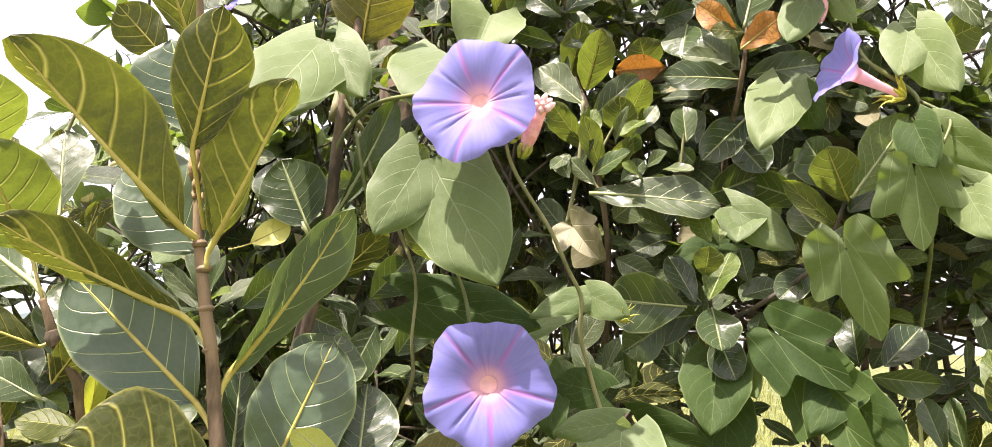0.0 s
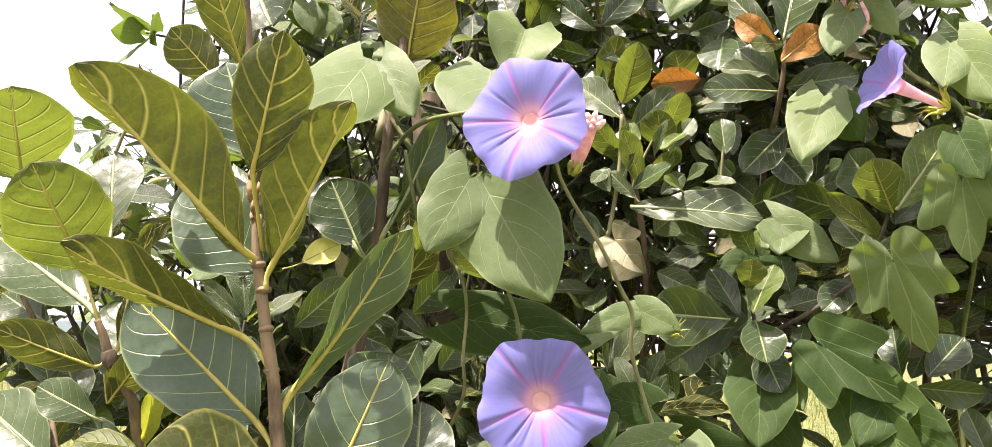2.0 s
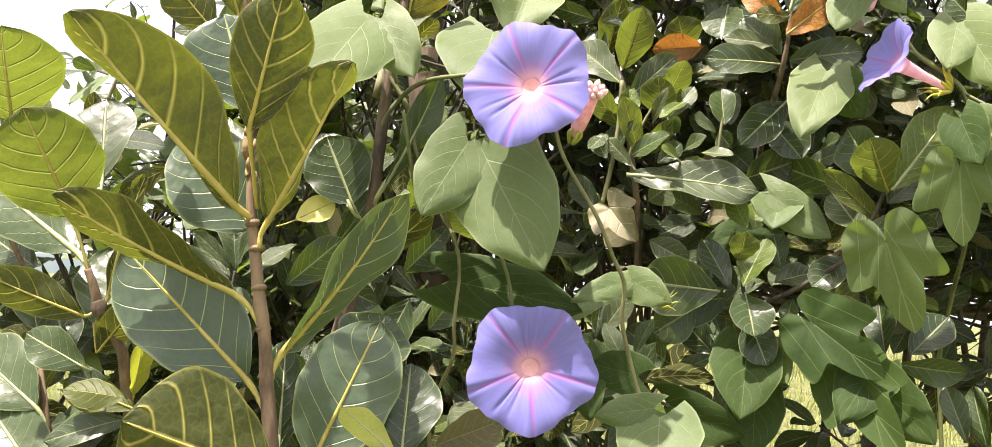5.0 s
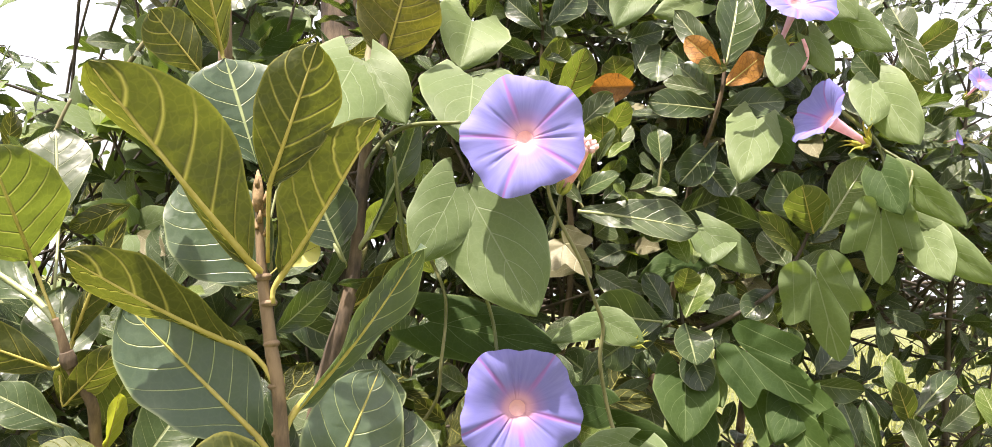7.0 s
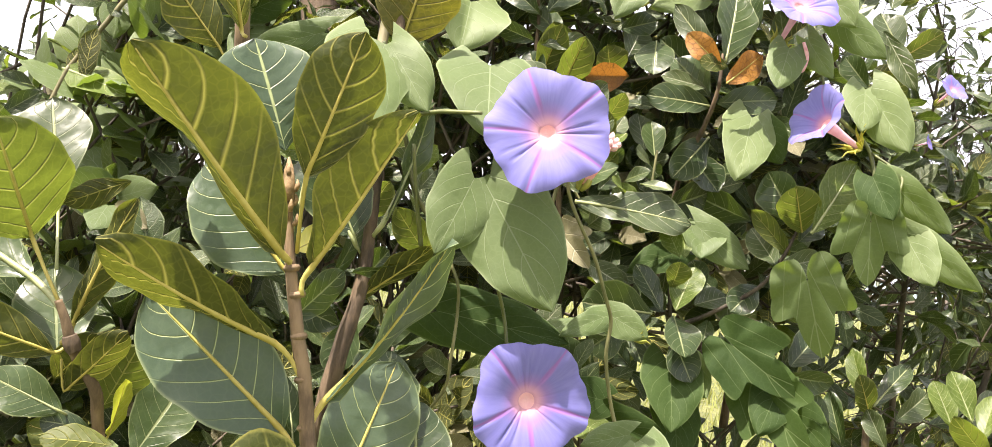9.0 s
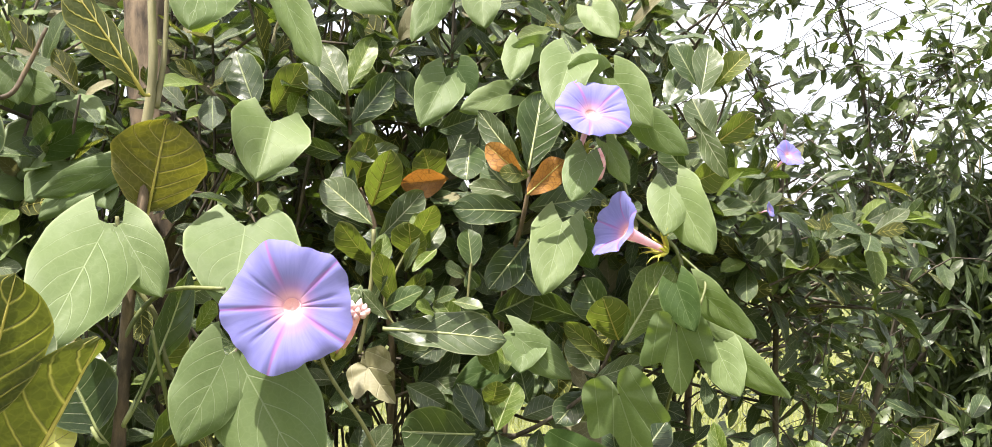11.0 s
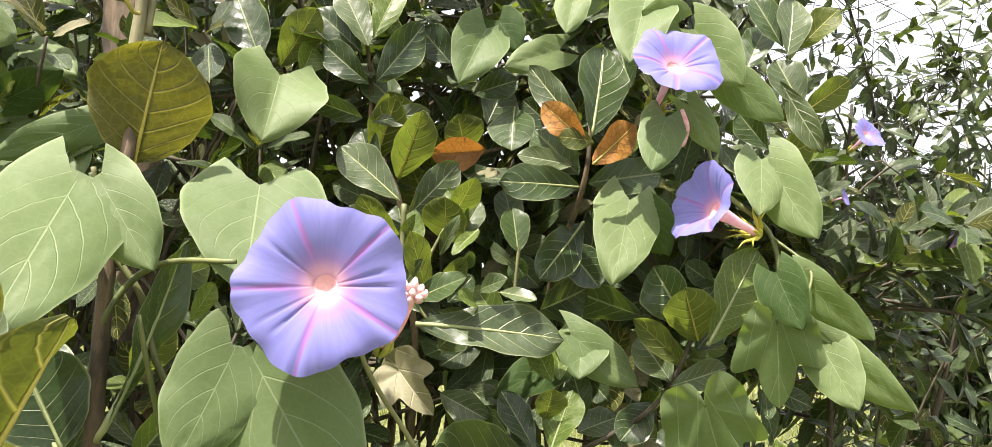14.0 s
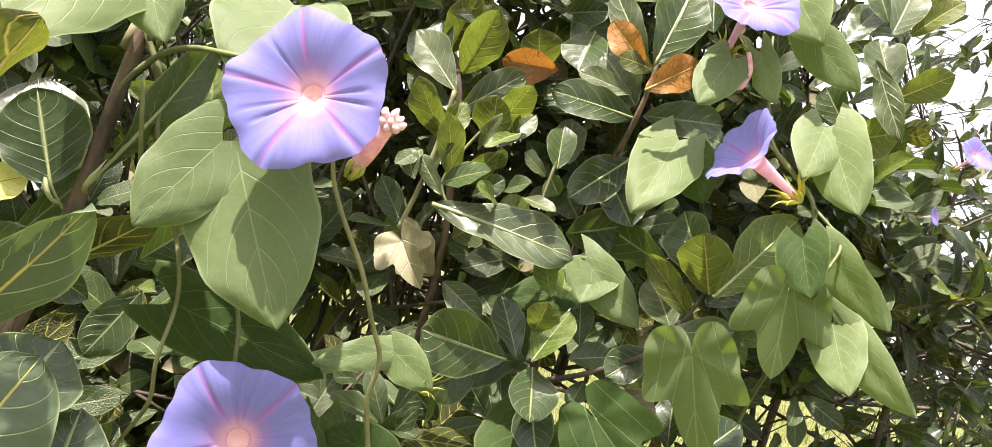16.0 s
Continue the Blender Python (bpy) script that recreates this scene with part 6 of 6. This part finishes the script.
def shared_leaves(kind, material, widths, size_name, nu=10, nv=6):
    out = []
    for i, w in enumerate(widths):
        bend, fold = rng.uniform(0.05, 0.25), rng.uniform(4, 22)
        d, f, uv = leaf_data(kind, w, bend, fold, 0.03, salt=i + w, nu=nu, nv=nv)
        me = mesh_from(size_name, d, f, material, uv)
        RAW[me.name] = (np.array(d), np.array(f), np.array(uv), material)
        out.append(me)
    return out


class Crown:
    """Many far leaves gathered into one mesh for each material."""

    def __init__(self):
        self.sets = {}

    def add(self, me, m):
        d, f, uv, material = RAW[me.name]
        m = np.array(m)
        verts, faces, uvs = self.sets.setdefault(material.name, ([], [], []))
        faces.append(f + sum(len(v) for v in verts))
        verts.append(d @ m[:3, :3].T + m[:3, 3])
        uvs.append(uv)

    def close(self, parent, name, label):
        for key, (verts, faces, uvs) in self.sets.items():
            me = mesh_from(name, np.concatenate(verts), np.concatenate(faces).tolist(), bpy.data.materials[key], np.concatenate(uvs))
            tagged(part(name, me, parent, label), kind="stuff")


class Twigs:
    """Thin twigs gathered into one mesh."""

    def __init__(self):
        self.verts, self.faces = [], []

    def add(self, points, sides=4, steps=2):
        v, f = tube_data(points, sides, steps)
        self.faces += [tuple(k + len(self.verts) for k in p) for p in f]
        self.verts += v


FILL = {
    "top": shared_leaves("fig", FIG_TOP, (0.40, 0.45, 0.50, 0.34), "leaf"),
    "pale": shared_leaves("fig", FIG_PALE, (0.40, 0.46), "leaf"),
    "under": shared_leaves("fig", FIG_UNDER, (0.44, 0.5), "leaf"),
    "lime": shared_leaves("fig", FIG_LIME, (0.45,), "leaf"),
    "dry": shared_leaves("fig", FIG_DRY, (0.45,), "leaf"),
    "vine": shared_leaves("heart", VINE_TOP, (0.8, 0.9), "leaf"),
    "far": shared_leaves("narrow", FAR_LEAF, (0.34, 0.42), "leaf", 5, 4),
}
MIX = ["top"] * 13 + ["pale"] * 3 + ["under"] * 3 + ["lime"] * 2 + ["dry"]


def put_leaf(parent, kind, at, along, up, size, sink=None):
    m, _ = leaf_pose(at, Vector(at) + Vector(along), up)
    if sink is not None:
        sink[0].add(rng.choice(FILL[kind]), m @ Matrix.Diagonal((size, size, size, 1)))
        return None
    ob = new("leaf", rng.choice(FILL[kind]))
    ob.parent = parent
    ob.matrix_basis = parent.matrix_basis.inverted() @ m @ Matrix.Diagonal((size, size, size, 1))
    return ob


def rosette(parent, at, heading, count, size, kinds, sink=None):
    """A whorl of leaves round the tip of a twig."""
    h = Vector(heading).normalized()
    side = h.orthogonal().normalized()
    other = h.cross(side)
    for i in range(count):
        a = 2.4 * i + rng.uniform(-0.4, 0.4)
        spread = 0.35 + 0.95 * i / count + rng.uniform(-0.15, 0.15)
        out = math.cos(a) * side + math.sin(a) * other
        along = h * math.cos(spread) + out * math.sin(spread)
        along.z -= 0.15
        along.normalize()
        up = h * math.sin(spread) - out * math.cos(spread) + Vector((rng.uniform(-0.4, 0.4), rng.uniform(-0.7, 0.1), rng.uniform(0.2, 0.9)))
        put_leaf(parent, rng.choice(kinds), Vector(at) - h * 0.02 * i / count + along * 0.008, along, up, size * rng.uniform(0.65, 1.2), sink)


def fill_shrub(foot, tops, size, kinds, name="fig_shrub", label="", group="fig shrubs", joined=False, split=0.75):
    """A shrub from a foot on the ground, one limb to every top, each with side twigs and whorls of leaves; joined where its leaves are far."""
    t = thing(name, label, "shrub", group, (foot[0], foot[1], 0))
    sink = (Crown(), Twigs()) if joined else None
    base = Vector((foot[0], foot[1], -0.02))
    fork = Vector((foot[0], foot[1], split))
    tube("trunk", [(*base, 0.016), (*(base.lerp(fork, 0.45) + Vector((0.03, 0.01, 0))), 0.012), (*(base.lerp(fork, 0.75) + Vector((-0.02, 0.01, 0))), 0.009), (*fork, 0.006)], BARK_BROWN, t, sides=8, steps=3, lumps=0.2)
    for top in tops:
        top = Vector(top)
        low = fork.lerp(top, 0.35) + Vector((rng.uniform(-0.3, 0.3), rng.uniform(0.0, 0.12), rng.uniform(-0.05, 0.05)))
        bend = fork.lerp(top, 0.7) + Vector((rng.uniform(-0.2, 0.2), rng.uniform(0.0, 0.10), rng.uniform(-0.10, 0.0)))
        line = [(*fork, 0.0045), (*low, 0.0030), (*bend, 0.0024), (*top, 0.0016)]
        if joined:
            sink[1].add(line, 5, 3)
        else:
            tube("branch", line, TWIG, t, sides=6, steps=4, lumps=0.25)
        heading = (top - bend).normalized() + Vector((0, -0.5, 0.2))
        rosette(t, top, heading, rng.randint(6, 9), size, kinds, sink)
        for _ in range(2):
            s = rng.uniform(0.45, 0.95)
            at = bend.lerp(top, s)
            tip = at + Vector((rng.uniform(-0.09, 0.09), rng.uniform(-0.09, 0.05), rng.uniform(-0.03, 0.08)))
            line = [(*at, 0.0025), (*tip, 0.0014)]
            if joined:
                sink[1].add(line, 4, 1)
            else:
                tube("twig", line, TWIG, t, sides=5, steps=1)
            rosette(t, tip, tip - at + Vector((0, -0.04, 0)), rng.randint(4, 6), size * 0.9, kinds, sink)
    if joined:
        sink[0].close(t, "crown", "dark leaves in the shade")
        tagged(part("twig_tangle", mesh_from("twig_tangle", sink[1].verts, sink[1].faces, TWIG), t, "thin dark twigs"), kind="stuff")
    return t


def tops_in(x0, x1, y0, y1, z0, z1, count):
    tops = [(x0 + (x1 - x0) * (i + rng.random()) / count, rng.uniform(y0, y1), rng.uniform(z0, z1)) for i in range(count)]
    # the grey trunk stays free
    return [(x, y + 0.28 if abs(x + 0.30) < 0.055 and z > 1.62 and y < 1.15 else y, z) for x, y, z in tops]


# the thicket's body, close behind the leaves that can be told apart
for i in range(11):
    x0 = -0.57 + 0.105 * i
    low = 1.22 if i < 5 else 1.46 if i == 5 else 1.49 if i < 9 else 1.62
    high = (1.95, 2.1)[i] if i < 2 else 2.05 if i < 9 else 1.80
    fill_shrub((x0 + 0.05, 1.15 if i < 6 else 1.35), tops_in(x0 - 0.03, x0 + 0.14, 0.92, 1.08, low, high, 20 if i < 9 else 9), 0.056, MIX + ["vine"] * 8 if i < 2 else MIX if i < 9 else MIX[:-1], label="fig shrub with dark glossy leaves on brown twigs", split=0.75 if i < 6 else 1.5)
for i in range(6):
    x0 = -0.62 + 0.19 * i
    fill_shrub((x0 + 0.1, 1.5), tops_in(x0 - 0.05, x0 + 0.24, 1.18, 1.5, 1.15 if i < 3 else 1.58, (2.15, 2.4, 2.5, 2.5, 2.3, 1.8)[i], 30), 0.064, MIX, label="tall fig shrub in the shade behind", joined=True, split=0.75 if i < 3 else 1.55)
fill_shrub((0.25, 1.3), tops_in(0.0, 0.4, 1.06, 1.2, 1.26, 1.46, 5), 0.058, ["top"], label="sparse dark shrub under the hanging vine", split=1.2)
fill_shrub((-0.35, 1.8), tops_in(-0.70, -0.14, 1.55, 1.85, 1.72, 2.35, 40), 0.075, ["top"] * 4 + ["vine"] * 2, label="tall dark shrub behind the trunk", joined=True)
# small-leaved growth on the sky's side
fill_shrub((-0.72, 1.65), tops_in(-0.86, -0.52, 1.4, 1.75, 1.2, 1.88, 30), 0.07, ["top", "top", "far", "lime", "vine", "pale"], label="small-leaved bush with sky between its leaves", group="bushes", joined=True)
# low growth at the side of the thicket
fill_shrub((-0.55, 1.05), tops_in(-0.95, -0.32, 0.82, 1.04, 1.10, 1.50, 24), 0.068, MIX, label="low fig shrub beside the field")
fill_shrub((-0.7, 1.0), tops_in(-0.88, -0.45, 0.78, 0.98, 1.2, 1.62, 22), 0.07, MIX, label="low leafy fig shrub behind the young plants")
fill_shrub((-0.15, 1.0), tops_in(-0.32, 0.02, 0.78, 0.96, 1.12, 1.46, 15), 0.064, MIX, label="low fig shrub under the vine")


def sparse_tree(name, label, foot, limbs, size, kinds, count, spread, stout=0.009):
    """A thin-leaved tree: limbs of twigs with single hanging leaves and sky between."""
    t = thing(name, label, "tree", "", (foot[0], foot[1], 0))
    crown, twigs = Crown(), Twigs()
    for limb in limbs:
        pts = [Vector(p) for p in limb]
        tube("limb", [(*p, stout * (1 - 0.8 * i / (len(pts) - 1))) for i, p in enumerate(pts)], TWIG, t, sides=6, steps=5, lumps=0.2)
        line = smooth_line([(*p, 0) for p in pts], 8)
        for _ in range(count):
            i = rng.randint(len(line) // 4, len(line) - 1)
            at = line[i].to_3d()
            tip = at + Vector((rng.gauss(0, spread), rng.gauss(0, spread * 0.6), rng.gauss(0, spread * 0.7)))
            mid = at.lerp(tip, 0.5) + Vector((0, 0, 0.03))
            twigs.add([(*at, 0.0017), (*mid, 0.0011), (*tip, 0.0006)])
            for s in (0.4, 0.6, 0.8, 1.0):
                p = at.lerp(tip, s) + Vector((0, 0, 0.03 * (1 - abs(2 * s - 1))))
                along = Vector((rng.gauss(0, 1), rng.gauss(0, 0.7), rng.gauss(-0.5, 0.6))).normalized()
                s = size * rng.uniform(0.6, 1.2)
                crown.add(rng.choice(FILL[rng.choice(kinds)]), leaf_pose(p, p + along, (rng.gauss(0, 0.6), -0.6, 0.8))[0] @ Matrix.Diagonal((s, s, s, 1)))
    crown.close(t, "crown", "loose dark leaves")
    tagged(part("twig_tangle", mesh_from("twig_tangle", twigs.verts, twigs.faces, TWIG), t, "thin dark twigs"), kind="stuff")
    return t


# thin tree against the sky on the open side
sparse_tree("thin_tree", "thin-leaved tree with dark twigs against the white sky", (1.5, 2.6), [
    [(1.5, 2.6, -0.02), (1.45, 2.55, 1.2), (1.3, 2.4, 2.0), (0.95, 2.2, 2.5)],
    [(1.45, 2.55, 1.2), (1.2, 2.4, 1.75), (0.85, 2.2, 2.05), (0.65, 2.1, 2.1)],
    [(1.45, 2.55, 1.4), (1.6, 2.4, 2.0), (1.4, 2.3, 2.6), (1.1, 2.2, 2.9)],
    [(1.45, 2.55, 1.3), (1.7, 2.5, 1.9), (1.9, 2.4, 2.4)],
    [(1.5, 2.6, 0.9), (2.0, 2.6, 1.5), (2.25, 2.5, 2.0), (2.15, 2.4, 2.5)],
], 0.066, ["far"] * 6 + ["top"] * 2, 150, 0.21)
# twiggy growth at the clearing
sparse_tree("twiggy_shrub", "half-bare twiggy shrub before the sunny field", (0.62, 1.25), [
    [(0.62, 1.25, -0.02), (0.60, 1.2, 0.9), (0.55, 1.1, 1.5), (0.52, 1.0, 1.85)],
    [(0.60, 1.2, 0.9), (0.45, 1.15, 1.3), (0.38, 1.1, 1.62)],
    [(0.60, 1.2, 0.95), (0.72, 1.15, 1.4), (0.78, 1.1, 1.7)],
    [(0.60, 1.2, 0.9), (0.50, 1.15, 1.2), (0.62, 1.05, 1.45)],
], 0.05, ["top", "top", "under", "far", "far"], 30, 0.11)
# darker growth between the thicket and the field
for x, y, top in ((1.75, 2.1, 1.35),):
    fill_shrub((x, y), tops_in(x - 0.3, x + 0.3, y - 0.2, y + 0.2, 0.5, top, 12), 0.085, ["top"] * 4 + ["far"] * 5, label="low dark bush at the edge of the field", group="bushes", joined=True)
# far growth on the other side
sparse_tree("side_tree", "small tree with dark leaves against the pale sky", (-1.1, 2.2), [
    [(-1.1, 2.2, -0.02), (-1.05, 2.15, 1.1), (-0.95, 2.1, 1.7), (-0.75, 2.0, 2.1)],
    [(-1.05, 2.15, 1.1), (-0.8, 2.1, 1.5), (-0.55, 2.0, 1.75)],
    [(-1.05, 2.15, 1.2), (-1.3, 2.1, 1.7), (-1.2, 2.0, 2.1)],
], 0.062, ["top", "top", "far", "vine"], 48, 0.13, 0.004)


# ---- bamboo ----
def bamboo(foot, count, label):
    t = thing("bamboo_clump", label, "bamboo", "", (foot[0], foot[1], 0))
    crown = Crown()
    for i in range(count):
        x, y = foot[0] + rng.uniform(-0.5, 0.6), foot[1] + rng.uniform(-0.3, 0.5)
        h = rng.uniform(1.4, 2.25)
        dx, dy = rng.uniform(-0.35, 0.2), rng.uniform(-0.3, 0.2)
        pts = [(x, y, -0.02, 0.011), (x + dx * 0.2, y + dy * 0.2, h * 0.5, 0.009), (x + dx, y + dy, h, 0.003)]
        tube("culm", pts, STEM_OLIVE, t, sides=7, steps=6)
        line = smooth_line(pts, 14)
        for j in range(100):
            at = line[rng.randint(5, len(line) - 1)].to_3d() + Vector((rng.gauss(0, 0.16), rng.gauss(0, 0.12), rng.gauss(0, 0.1)))
            for k in range(3):
                along = Vector((rng.gauss(0, 0.8), rng.gauss(-0.2, 0.5), -0.9 + rng.gauss(0, 0.5))).normalized()
                m, _ = leaf_pose(at, at + along, (rng.gauss(0, 0.5), -0.7, 0.6))
                s = rng.uniform(0.13, 0.22)
                crown.add(rng.choice(BAMBOO), m @ Matrix.Diagonal((s, s, s, 1)))
    crown.close(t, "foliage", "narrow drooping bamboo leaves")
    return t


BAMBOO = shared_leaves("narrow", FAR_LEAF, (0.10, 0.13), "leaf", 4, 2)
bamboo((2.62, 2.6), 42, "dense bamboo clump with narrow drooping leaves")
